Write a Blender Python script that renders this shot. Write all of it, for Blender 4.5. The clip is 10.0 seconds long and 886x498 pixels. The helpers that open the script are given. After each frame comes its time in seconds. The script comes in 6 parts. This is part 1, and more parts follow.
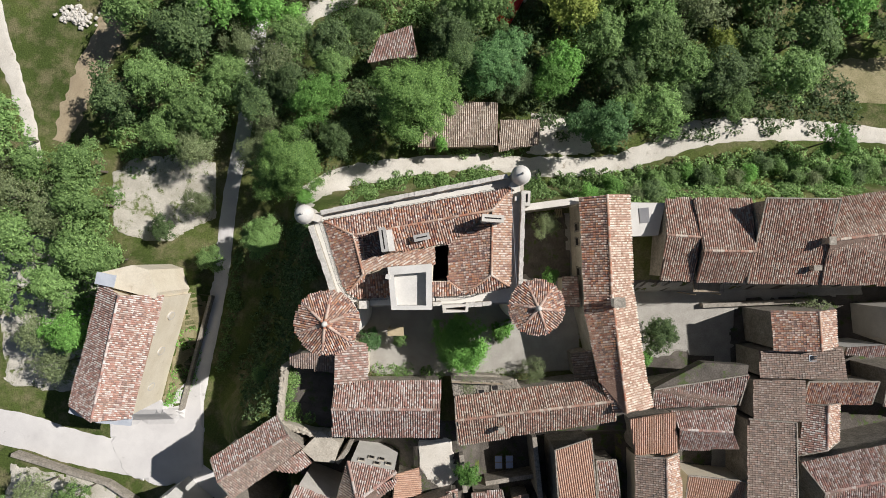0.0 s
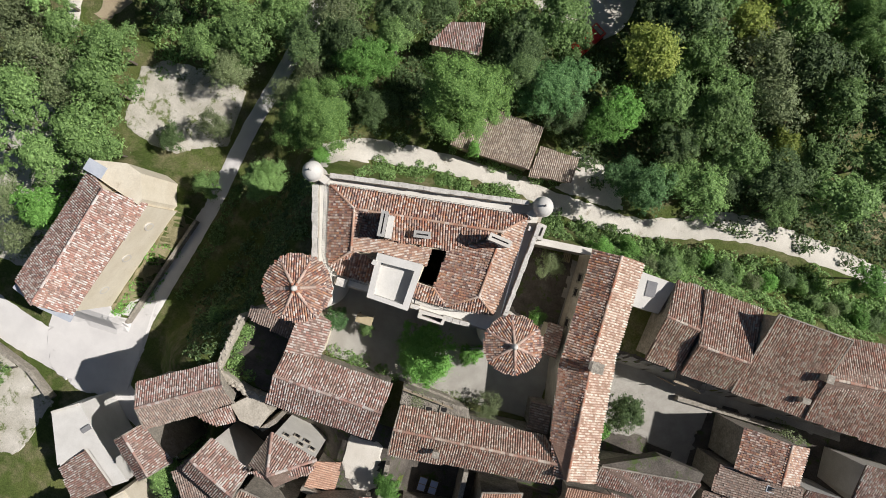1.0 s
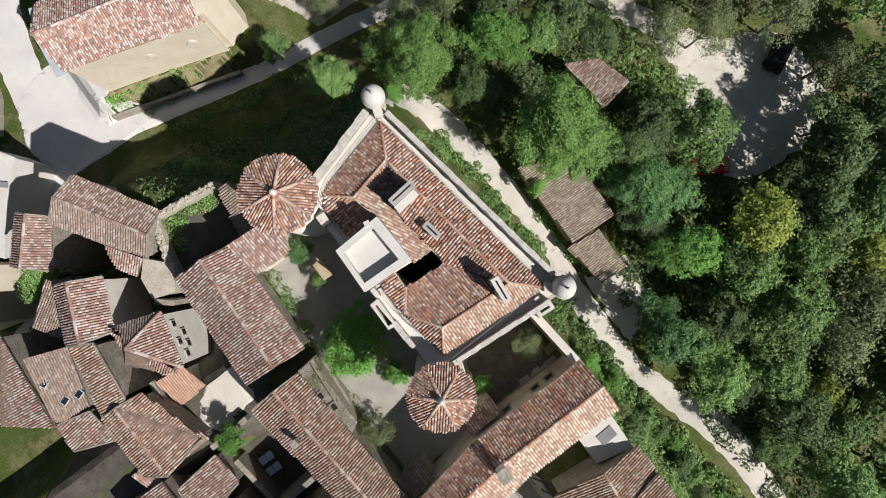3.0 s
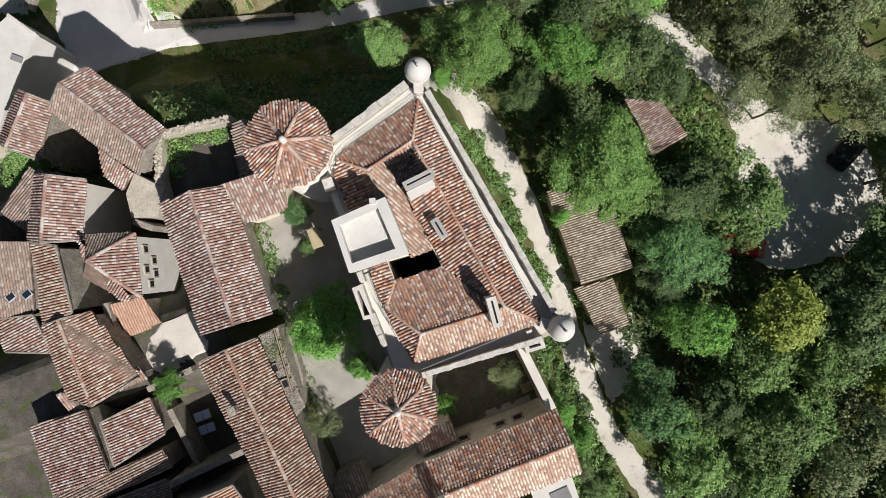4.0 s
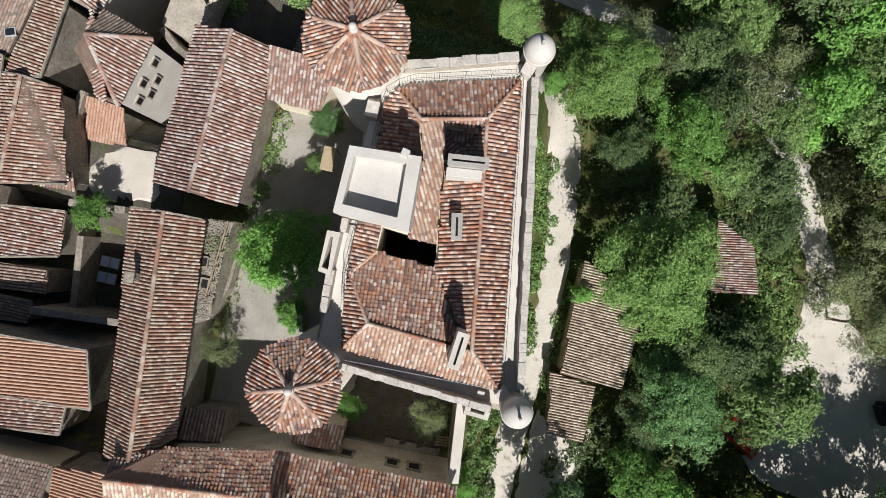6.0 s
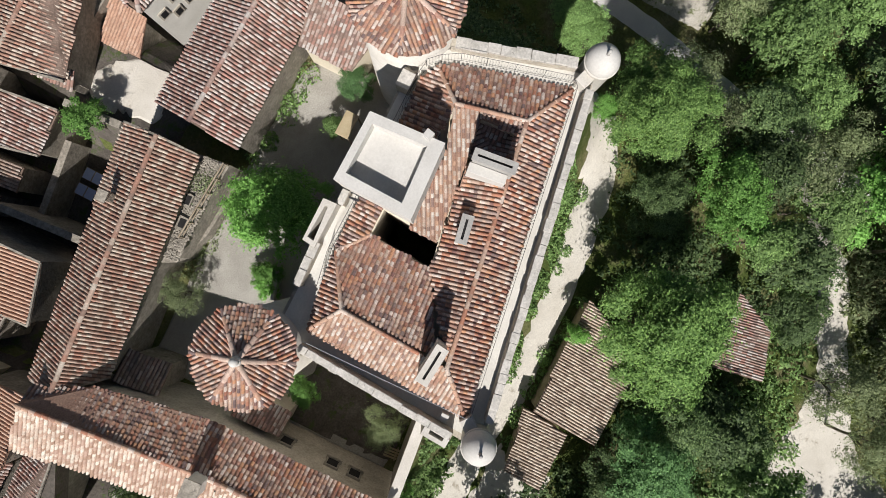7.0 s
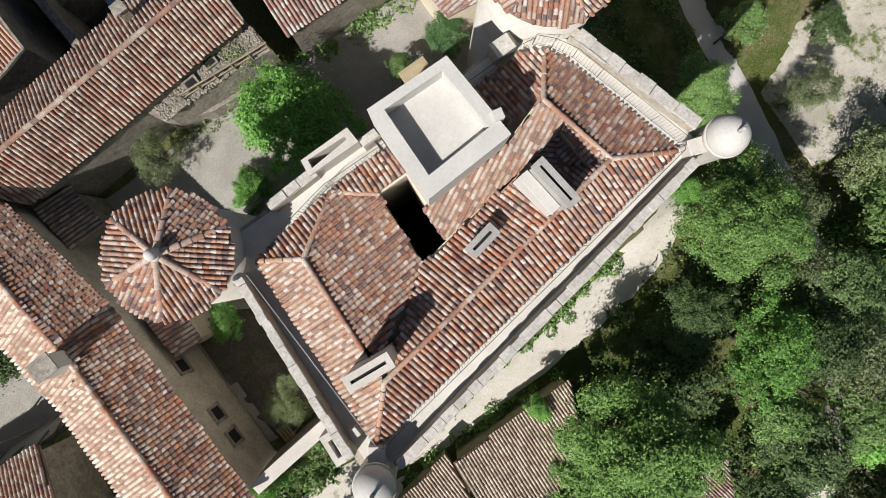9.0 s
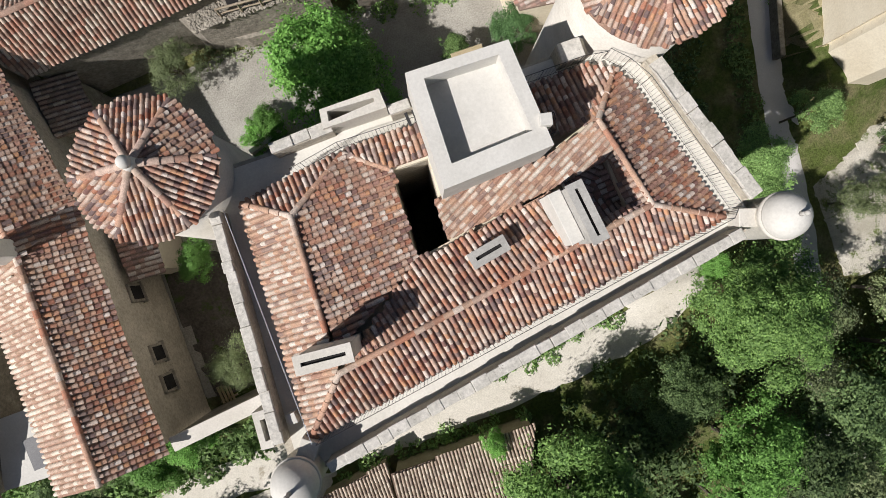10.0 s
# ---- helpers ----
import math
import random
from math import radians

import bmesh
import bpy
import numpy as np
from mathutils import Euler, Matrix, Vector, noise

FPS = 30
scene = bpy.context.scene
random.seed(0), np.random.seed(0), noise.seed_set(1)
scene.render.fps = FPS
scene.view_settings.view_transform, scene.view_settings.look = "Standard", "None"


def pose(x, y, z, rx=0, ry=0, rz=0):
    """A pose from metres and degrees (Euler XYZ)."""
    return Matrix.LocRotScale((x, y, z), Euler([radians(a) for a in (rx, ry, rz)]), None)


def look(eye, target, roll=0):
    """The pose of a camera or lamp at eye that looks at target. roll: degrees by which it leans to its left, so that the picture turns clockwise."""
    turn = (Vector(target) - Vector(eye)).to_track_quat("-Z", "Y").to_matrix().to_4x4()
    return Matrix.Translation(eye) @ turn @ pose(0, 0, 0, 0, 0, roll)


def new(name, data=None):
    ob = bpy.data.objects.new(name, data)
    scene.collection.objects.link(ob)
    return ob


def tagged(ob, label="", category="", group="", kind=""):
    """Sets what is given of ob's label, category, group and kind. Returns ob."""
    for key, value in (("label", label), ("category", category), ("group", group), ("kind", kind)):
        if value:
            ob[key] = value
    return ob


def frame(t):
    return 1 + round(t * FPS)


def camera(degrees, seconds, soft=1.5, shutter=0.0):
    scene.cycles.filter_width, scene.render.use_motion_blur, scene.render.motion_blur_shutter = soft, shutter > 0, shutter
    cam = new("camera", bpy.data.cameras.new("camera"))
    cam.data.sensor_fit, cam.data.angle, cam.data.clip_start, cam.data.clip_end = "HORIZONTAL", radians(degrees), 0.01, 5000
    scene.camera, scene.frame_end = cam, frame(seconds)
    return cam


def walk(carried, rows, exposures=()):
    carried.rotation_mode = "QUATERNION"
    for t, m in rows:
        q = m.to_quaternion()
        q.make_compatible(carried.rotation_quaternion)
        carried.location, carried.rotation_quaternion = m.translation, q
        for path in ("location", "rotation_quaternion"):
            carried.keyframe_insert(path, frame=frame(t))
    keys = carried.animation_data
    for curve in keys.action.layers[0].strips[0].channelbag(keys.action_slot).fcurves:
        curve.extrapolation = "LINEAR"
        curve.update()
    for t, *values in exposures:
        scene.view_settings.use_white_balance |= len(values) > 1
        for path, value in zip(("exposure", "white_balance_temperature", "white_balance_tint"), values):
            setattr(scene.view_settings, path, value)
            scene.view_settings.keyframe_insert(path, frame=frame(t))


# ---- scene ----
cam = camera(76.1, 10.0, 0.3)
# seconds, x, y, z, then the turn in degrees: a drone looks straight down, sinks and spins
PATH = [
    (0, 0.851, -1.423, 60.536, 0.839, -0.615, -1.147),
    (0.5, 0.965, -1.333, 59.246, 0.933, -0.812, 9.197),
    (1, 1.047, -1.273, 58.025, 0.999, -0.947, 17.900),
    (1.5, 1.108, -1.197, 56.564, 1.051, -1.088, 27.643),
    (2, 1.095, -1.078, 55.127, 1.057, -1.208, 36.401),
    (2.5, 1.085, -0.949, 53.578, 1.002, -1.249, 45.894),
    (2.7, 1.108, -0.913, 52.964, 0.975, -1.204, 49.324),
    (3.8, 1.412, -0.790, 49.397, 1.307, -0.944, 66.685),
    (4, 1.447, -0.760, 48.801, 1.335, -0.915, 70.117),
    (4.5, 1.463, -0.654, 47.243, 1.296, -0.947, 78.898),
    (5, 1.442, -0.563, 45.799, 1.191, -0.919, 86.578),
    (5.5, 1.455, -0.523, 44.123, 1.112, -0.896, 95.368),
    (5.7, 1.459, -0.504, 43.482, 1.092, -0.866, 98.517),
    (6.8, 1.447, -0.337, 40.190, 1.118, -0.792, 114.285),
    (7, 1.432, -0.307, 39.661, 1.146, -0.798, 117.179),
    (7.5, 1.415, -0.256, 38.436, 1.094, -0.766, 124.677),
    (8, 1.422, -0.262, 37.382, 1.048, -0.762, 131.078),
    (8.5, 1.420, -0.291, 36.226, 0.995, -0.872, 138.476),
    (9, 1.424, -0.256, 35.144, 0.995, -0.925, 144.616),
    (9.5, 1.425, -0.174, 34.001, 1.098, -0.959, 152.549),
    (10, 1.382, -0.121, 33.004, 1.116, -0.954, 160.820),
]
walk(cam, [(t, pose(x, y, z, rx, ry, rz)) for t, x, y, z, rx, ry, rz in PATH])

# ---- light ----
SUN_DIR = Vector((0.94, 0.315, 0.98)).normalized()
world = bpy.data.worlds.new("world")
scene.world = world
world.use_nodes = True
sky = world.node_tree.nodes.new("ShaderNodeTexSky")
sky.sky_type, sky.sun_disc = "NISHITA", False
sky.sun_elevation = math.asin(SUN_DIR.z)
sky.sun_rotation = math.atan2(SUN_DIR.x, SUN_DIR.y)
back = world.node_tree.nodes["Background"]
back.inputs["Strength"].default_value = 0.038
world.node_tree.links.new(sky.outputs["Color"], back.inputs["Color"])
sun = new("sun", bpy.data.lights.new("sun", "SUN"))
sun.data.energy, sun.data.angle, sun.data.color = 5.4, radians(0.55), (1.0, 0.955, 0.925)
sun.matrix_world = look((60, 20.1, 62.55), (0, 0, 0))
scene.view_settings.exposure = 0.0

# ---- materials ----


def nodes_of(name, rough=0.85, spec=0.25):
    m = bpy.data.materials.new(name)
    m.use_nodes = True
    n, l = m.node_tree.nodes, m.node_tree.links
    b = n["Principled BSDF"]
    b.inputs["Roughness"].default_value = rough
    b.inputs["Specular IOR Level"].default_value = spec
    return m, n, l, b


def noise_node(n, l, scale, detail=4, rough=0.6):
    c = n.new("ShaderNodeTexCoord")
    t = n.new("ShaderNodeTexNoise")
    t.inputs["Scale"].default_value, t.inputs["Detail"].default_value, t.inputs["Roughness"].default_value = scale, detail, rough
    l.new(c.outputs["Object"], t.inputs["Vector"])
    return t


def ramp(n, stops, hard=False):
    r = n.new("ShaderNodeValToRGB")
    e = r.color_ramp.elements
    while len(e) < len(stops):
        e.new(0.5)
    for k, (p, c) in zip(e, stops):
        k.position, k.color = p, (*c, 1)
    if hard:
        r.color_ramp.interpolation = "CONSTANT"
    return r


def mix(n, l, a, b, f, kind="MIX"):
    x = n.new("ShaderNodeMix")
    x.data_type, x.blend_type = "RGBA", kind
    for s, v in (("Factor", f), ("A", a), ("B", b)):
        sock = x.inputs[0] if s == "Factor" else x.inputs[6 if s == "A" else 7]
        if isinstance(v, (int, float)):
            sock.default_value = v
        elif isinstance(v, tuple):
            sock.default_value = (*v, 1)
        else:
            l.new(v, sock)
    return x.outputs[2]


def bump(n, l, b, height, strength, dist):
    u = n.new("ShaderNodeBump")
    u.inputs["Strength"].default_value, u.inputs["Distance"].default_value = strength, dist
    l.new(height, u.inputs["Height"])
    l.new(u.outputs["Normal"], b.inputs["Normal"])


def surface(name, stops, scale=0.6, fine=9.0, speck=0.35, rough=0.9, relief=0.02, spots=None):
    """A mottled mineral surface: broad stains from a ramp, fine grain, optional second tint."""
    m, n, l, b = nodes_of(name, rough)
    big, small = noise_node(n, l, scale, 5), noise_node(n, l, fine, 6, 0.7)
    r = ramp(n, stops)
    l.new(big.outputs["Fac"], r.inputs["Fac"])
    g = ramp(n, [(0.25, (1 - speck,) * 3), (0.75, (1 + speck * 0.4,) * 3)])
    l.new(small.outputs["Fac"], g.inputs["Fac"])
    col = mix(n, l, r.outputs["Color"], g.outputs["Color"], 1.0, "MULTIPLY")
    if spots:
        tint, at, sc = spots
        s = noise_node(n, l, sc, 6, 0.75)
        k = ramp(n, [(at, (0, 0, 0)), (at + 0.08, (1, 1, 1))])
        l.new(s.outputs["Fac"], k.inputs["Fac"])
        col = mix(n, l, col, tint, k.outputs["Color"])
    l.new(col, b.inputs["Base Color"])
    bump(n, l, b, small.outputs["Fac"], 0.6, relief)
    return m


def tile_material(name, cols, per="island", patch=(0.30, 0.24, 0.19), amount=0.5):
    """Old clay tiles: each its own tone, with lichen and soot in patches."""
    m, n, l, b = nodes_of(name, 0.88, 0.2)
    if per == "island":
        rnd = n.new("ShaderNodeNewGeometry").outputs["Random Per Island"]
    else:
        rnd = n.new("ShaderNodeObjectInfo").outputs["Random"]
    r = ramp(n, [(i / len(cols), c) for i, c in enumerate(cols)], True)
    l.new(rnd, r.inputs["Fac"])
    c = n.new("ShaderNodeNewGeometry")
    dirt = n.new("ShaderNodeTexNoise")
    dirt.inputs["Scale"].default_value, dirt.inputs["Detail"].default_value = 0.9, 6
    l.new(c.outputs["Position"], dirt.inputs["Vector"])
    k = ramp(n, [(0.45, (0, 0, 0)), (0.70, (amount,) * 3)])
    l.new(dirt.outputs["Fac"], k.inputs["Fac"])
    fine = n.new("ShaderNodeTexNoise")
    fine.inputs["Scale"].default_value, fine.inputs["Detail"].default_value = 22, 5
    l.new(c.outputs["Position"], fine.inputs["Vector"])
    g = ramp(n, [(0.3, (0.72,) * 3), (0.7, (1.12,) * 3)])
    l.new(fine.outputs["Fac"], g.inputs["Fac"])
    col = mix(n, l, r.outputs["Color"], patch, k.outputs["Color"])
    col = mix(n, l, col, g.outputs["Color"], 1.0, "MULTIPLY")
    half = n.new("ShaderNodeTexNoise")
    half.inputs["Scale"].default_value, half.inputs["Detail"].default_value = 7, 4
    l.new(c.outputs["Position"], half.inputs["Vector"])
    bloom = ramp(n, [(0.34, (0.88, 0.87, 0.86)), (0.52, (1.0, 1.0, 1.0)), (0.68, (1.09, 1.08, 1.07))])
    l.new(half.outputs["Fac"], bloom.inputs["Fac"])
    col = mix(n, l, col, bloom.outputs["Color"], 1.0, "MULTIPLY")
    lichen = n.new("ShaderNodeTexNoise")
    lichen.inputs["Scale"].default_value, lichen.inputs["Detail"].default_value = 11, 6
    l.new(c.outputs["Position"], lichen.inputs["Vector"])
    spot = ramp(n, [(0.64, (0, 0, 0)), (0.74, (0.5, 0.5, 0.5))])
    l.new(lichen.outputs["Fac"], spot.inputs["Fac"])
    col = mix(n, l, col, (0.15, 0.12, 0.10), spot.outputs["Color"])
    l.new(col, b.inputs["Base Color"])
    bump(n, l, b, fine.outputs["Fac"], 0.5, 0.008)
    return m


def leaf_material(name, dark, light, glow=0.3):
    m, n, l, b = nodes_of(name, 0.6, 0.25)
    rnd = n.new("ShaderNodeNewGeometry").outputs["Random Per Island"]
    r = ramp(n, [(0.0, dark), (0.6, tuple((p + q) / 2 for p, q in zip(dark, light))), (1.0, light)])
    l.new(rnd, r.inputs["Fac"])
    each = n.new("ShaderNodeObjectInfo")
    h = n.new("ShaderNodeHueSaturation")
    mr = n.new("ShaderNodeMapRange")
    mr.inputs["To Min"].default_value, mr.inputs["To Max"].default_value = 0.74, 1.34
    l.new(each.outputs["Random"], mr.inputs["Value"])
    l.new(mr.outputs["Result"], h.inputs["Value"])
    l.new(r.outputs["Color"], h.inputs["Color"])
    l.new(h.outputs["Color"], b.inputs["Base Color"])
    t = n.new("ShaderNodeBsdfTranslucent")
    l.new(h.outputs["Color"], t.inputs["Color"])
    x = n.new("ShaderNodeMixShader")
    x.inputs["Fac"].default_value = glow
    l.new(b.outputs["BSDF"], x.inputs[1])
    l.new(t.outputs["BSDF"], x.inputs[2])
    l.new(x.outputs["Shader"], n["Material Output"].inputs["Surface"])
    return m


RED = [(0.437, 0.236, 0.158), (0.493, 0.343, 0.255), (0.363, 0.196, 0.136), (0.567, 0.445, 0.352), (0.298, 0.182, 0.141), (0.493, 0.311, 0.216), (0.595, 0.485, 0.396), (0.419, 0.254, 0.185), (0.279, 0.191, 0.154), (0.493, 0.285, 0.176), (0.409, 0.294, 0.233), (0.539, 0.401, 0.304), (0.456, 0.271, 0.185), (0.381, 0.236, 0.176), (0.521, 0.374, 0.286)]
PALE = [(0.594, 0.435, 0.322), (0.562, 0.376, 0.260), (0.668, 0.530, 0.411), (0.477, 0.307, 0.218), (0.615, 0.477, 0.359), (0.435, 0.307, 0.234), (0.700, 0.594, 0.473), (0.594, 0.392, 0.265), (0.636, 0.498, 0.374)]
BROWN = [(0.447, 0.319, 0.273), (0.499, 0.389, 0.337), (0.378, 0.248, 0.206), (0.542, 0.46, 0.41), (0.31, 0.221, 0.192), (0.43, 0.266, 0.218), (0.568, 0.505, 0.456)]
TAN = [(0.54, 0.45, 0.36), (0.62, 0.53, 0.43), (0.46, 0.37, 0.29), (0.66, 0.58, 0.48), (0.38, 0.31, 0.25)]
GREY = [(0.36, 0.285, 0.24), (0.42, 0.34, 0.29), (0.28, 0.22, 0.185), (0.47, 0.40, 0.35), (0.33, 0.25, 0.21), (0.24, 0.20, 0.175), (0.38, 0.27, 0.22)]
NEW = [(0.57, 0.368, 0.267), (0.534, 0.331, 0.239), (0.607, 0.414, 0.313)]
BLEACHED = [(0.690, 0.549, 0.421), (0.625, 0.464, 0.344), (0.755, 0.645, 0.507), (0.517, 0.370, 0.268), (0.582, 0.422, 0.316), (0.712, 0.581, 0.450)]
UMBER = [(r * 0.97, g * 0.92, b * 0.84) for r, g, b in BROWN]


def spread(cols, wide, gain):
    """The same clay tones, further apart and lighter or darker as a whole."""
    mid = [sum(c[k] for c in cols) / len(cols) for k in range(3)]
    return [tuple(min(0.8, max(0.04, (m + (v - m) * wide) * g)) for v, m, g in zip(c, mid, gain)) for c in cols]


RED, BROWN, UMBER = spread(RED, 1.5, (1.03, 1.04, 1.12)), spread(BROWN, 1.3, (0.98, 0.98, 1.0)), spread(UMBER, 1.2, (1.03, 1.04, 1.05))
BLEACHED, PALE = spread(BLEACHED, 1.6, (1.0, 1.03, 1.10)), spread(PALE, 1.45, (0.96, 0.99, 1.08))
M = {
    "rose": tile_material("clay_rose", spread(BROWN, 1.1, (1.22, 1.25, 1.26)), amount=0.35),
    "umber": tile_material("clay_umber", UMBER),
    "bleached": tile_material("clay_bleached", BLEACHED, patch=(0.44, 0.33, 0.26), amount=0.4),
    "red": tile_material("clay_red", RED), "red_each": tile_material("clay_red_single", RED, "object"),
    "pale": tile_material("clay_pale", PALE, amount=0.35), "brown": tile_material("clay_brown", BROWN), "tan": tile_material("clay_tan", TAN),
    "ridge": tile_material("clay_ridge", RED[:2] + PALE[:4] + RED[5:6], amount=0.4),
    "grey": tile_material("clay_grey", GREY, amount=0.6), "new": tile_material("clay_new", NEW, amount=0.15),
    "brown_each": tile_material("clay_brown_single", BROWN, "object"),
    "pan": surface("clay_pan", [(0.3, (0.34, 0.21, 0.155)), (0.7, (0.50, 0.335, 0.25))], 1.5, 14, 0.5),
    # channel and pan_grey: clay darkened to paint the shade between barrel rows
    "channel": surface("clay_channel_shaded", [(0.3, (0.24, 0.15, 0.115)), (0.7, (0.42, 0.28, 0.21))], 2.5, 14, 0.5),
    "pan_grey": surface("clay_pan_grey_shaded", [(0.3, (0.16, 0.115, 0.09)), (0.7, (0.32, 0.235, 0.19))], 1.5, 14, 0.5),
    "stone": surface("limestone", [(0.3, (0.42, 0.38, 0.31)), (0.7, (0.60, 0.55, 0.46))], 0.8, 7, 0.45, relief=0.04, spots=((0.25, 0.23, 0.19), 0.60, 3.5)),
    "dress": surface("dressed_limestone", [(0.3, (0.56, 0.53, 0.47)), (0.7, (0.68, 0.65, 0.59))], 0.9, 12, 0.2, relief=0.01, spots=((0.40, 0.37, 0.32), 0.66, 2.5)),
    "coping": surface("weathered_coping", [(0.3, (0.50, 0.48, 0.43)), (0.7, (0.68, 0.65, 0.60))], 1.6, 8, 0.4, relief=0.03, spots=((0.26, 0.25, 0.22), 0.60, 5.0)),
    "white": surface("white_render", [(0.3, (0.57, 0.555, 0.515)), (0.7, (0.66, 0.645, 0.605))], 0.8, 10, 0.14, relief=0.006, spots=((0.44, 0.42, 0.37), 0.66, 1.8)),
    "plaster": surface("ochre_plaster", [(0.3, (0.62, 0.55, 0.42)), (0.7, (0.72, 0.66, 0.53))], 0.5, 8, 0.15, relief=0.008, spots=((0.50, 0.43, 0.32), 0.62, 1.2)),
    "rubble": surface("rubble_wall", [(0.3, (0.27, 0.245, 0.205)), (0.7, (0.44, 0.40, 0.335))], 1.2, 5, 0.6, relief=0.08, spots=((0.22, 0.20, 0.17), 0.56, 4.0)),
    "walk": surface("walk_floor", [(0.3, (0.62, 0.60, 0.54)), (0.7, (0.74, 0.72, 0.66))], 0.7, 12, 0.15, relief=0.006),
    "gravel": surface("pale_gravel", [(0.3, (0.62, 0.58, 0.50)), (0.7, (0.76, 0.72, 0.64))], 0.5, 16, 0.35, relief=0.03, spots=((0.38, 0.34, 0.27), 0.60, 0.8)),
    "street": surface("worn_street", [(0.3, (0.58, 0.56, 0.54)), (0.7, (0.70, 0.68, 0.65))], 0.4, 14, 0.15, relief=0.01, spots=((0.40, 0.38, 0.36), 0.64, 0.7)),
    "tarmac": surface("grey_tarmac", [(0.3, (0.20, 0.20, 0.21)), (0.7, (0.28, 0.28, 0.28))], 0.5, 18, 0.25, relief=0.01),
    "cobble": surface("courtyard_gravel", [(0.3, (0.36, 0.34, 0.30)), (0.7, (0.48, 0.46, 0.41))], 0.8, 14, 0.45, relief=0.04),
    # near-black trodden ground: the shade of castle and houses is in the colour
    "yard": surface("trodden_yard_shaded", [(0.3, (0.085, 0.075, 0.064)), (0.7, (0.18, 0.16, 0.136))], 0.7, 9, 0.6, relief=0.06, spots=((0.07, 0.10, 0.03), 0.54, 0.9)),
    "earth": surface("dry_earth", [(0.3, (0.36, 0.29, 0.19)), (0.7, (0.48, 0.40, 0.27))], 0.6, 10, 0.4, relief=0.04),
    "dry": surface("dry_grass", [(0.3, (0.24, 0.22, 0.11)), (0.7, (0.40, 0.35, 0.21))], 0.7, 9, 0.5, relief=0.06, spots=((0.13, 0.16, 0.06), 0.6, 1.1)),
    "slab": surface("concrete", [(0.3, (0.36, 0.35, 0.33)), (0.7, (0.50, 0.49, 0.46))], 0.8, 10, 0.25, relief=0.01),
    "zinc": surface("zinc_sheet", [(0.3, (0.42, 0.46, 0.52)), (0.7, (0.55, 0.58, 0.62))], 1.0, 12, 0.15, 0.5, 0.004),
    "wood": surface("old_wood", [(0.3, (0.30, 0.24, 0.17)), (0.7, (0.44, 0.37, 0.28))], 1.5, 16, 0.4, relief=0.01),
    "iron": surface("dark_iron", [(0.3, (0.03, 0.03, 0.035)), (0.7, (0.06, 0.06, 0.06))], 2, 20, 0.2, 0.5, 0.002),
    "dark": surface("dark_opening", [(0.3, (0.012, 0.012, 0.014)), (0.7, (0.03, 0.028, 0.026))], 2, 8, 0.2),
    "bark": surface("bark", [(0.3, (0.12, 0.10, 0.08)), (0.7, (0.22, 0.19, 0.15))], 3, 18, 0.5, relief=0.03),
    "cloth": surface("pale_cloth", [(0.3, (0.42, 0.50, 0.72)), (0.7, (0.50, 0.58, 0.78))], 2, 18, 0.1),
    "straw": surface("straw_thatch", [(0.3, (0.42, 0.34, 0.20)), (0.7, (0.56, 0.47, 0.31))], 2, 20, 0.4, relief=0.02),
    "black_paint": surface("black_paint", [(0.3, (0.012, 0.012, 0.014)), (0.7, (0.02, 0.02, 0.022))], 2, 10, 0.05, 0.25, 0.001),
    "paint": surface("red_paint", [(0.3, (0.55, 0.02, 0.015)), (0.7, (0.60, 0.025, 0.02))], 2, 10, 0.05, 0.3, 0.001),
    "rubber": surface("tyre_rubber", [(0.3, (0.02, 0.02, 0.02)), (0.7, (0.03, 0.03, 0.03))], 2, 10, 0.1),
    "scrub": surface("stony_scrub", [(0.3, (0.46, 0.43, 0.35)), (0.7, (0.70, 0.66, 0.58))], 0.5, 12, 0.45, relief=0.05, spots=((0.14, 0.17, 0.06), 0.53, 0.7)),
    "leaf_dark": leaf_material("leaf_dark", (0.0607, 0.1050, 0.0419), (0.2162, 0.3150, 0.1219)),
    "leaf_mid": leaf_material("leaf_mid", (0.0980, 0.1729, 0.0538), (0.3130, 0.4819, 0.1624)),
    "leaf_deep": leaf_material("leaf_deep", (0.0820, 0.1600, 0.0437), (0.2750, 0.4450, 0.1265)),
    "leaf_bright": leaf_material("leaf_bright", (0.0999, 0.2267, 0.0463), (0.2754, 0.5358, 0.1297)),
    "leaf_yellow": leaf_material("leaf_yellow", (0.1729, 0.2400, 0.0498), (0.4579, 0.5200, 0.1255)),
    "leaf_olive": leaf_material("leaf_olive", (0.1193, 0.1530, 0.0713), (0.3220, 0.3876, 0.1883)),
    "leaf_blue": leaf_material("leaf_blue", (0.0644, 0.1404, 0.0517), (0.2070, 0.3780, 0.1414)),
}


def glass_material():
    m, n, l, b = nodes_of("window_glass", 0.08, 0.5)
    b.inputs["Base Color"].default_value = (0.02, 0.025, 0.03, 1)
    return m


M["glass"] = glass_material()


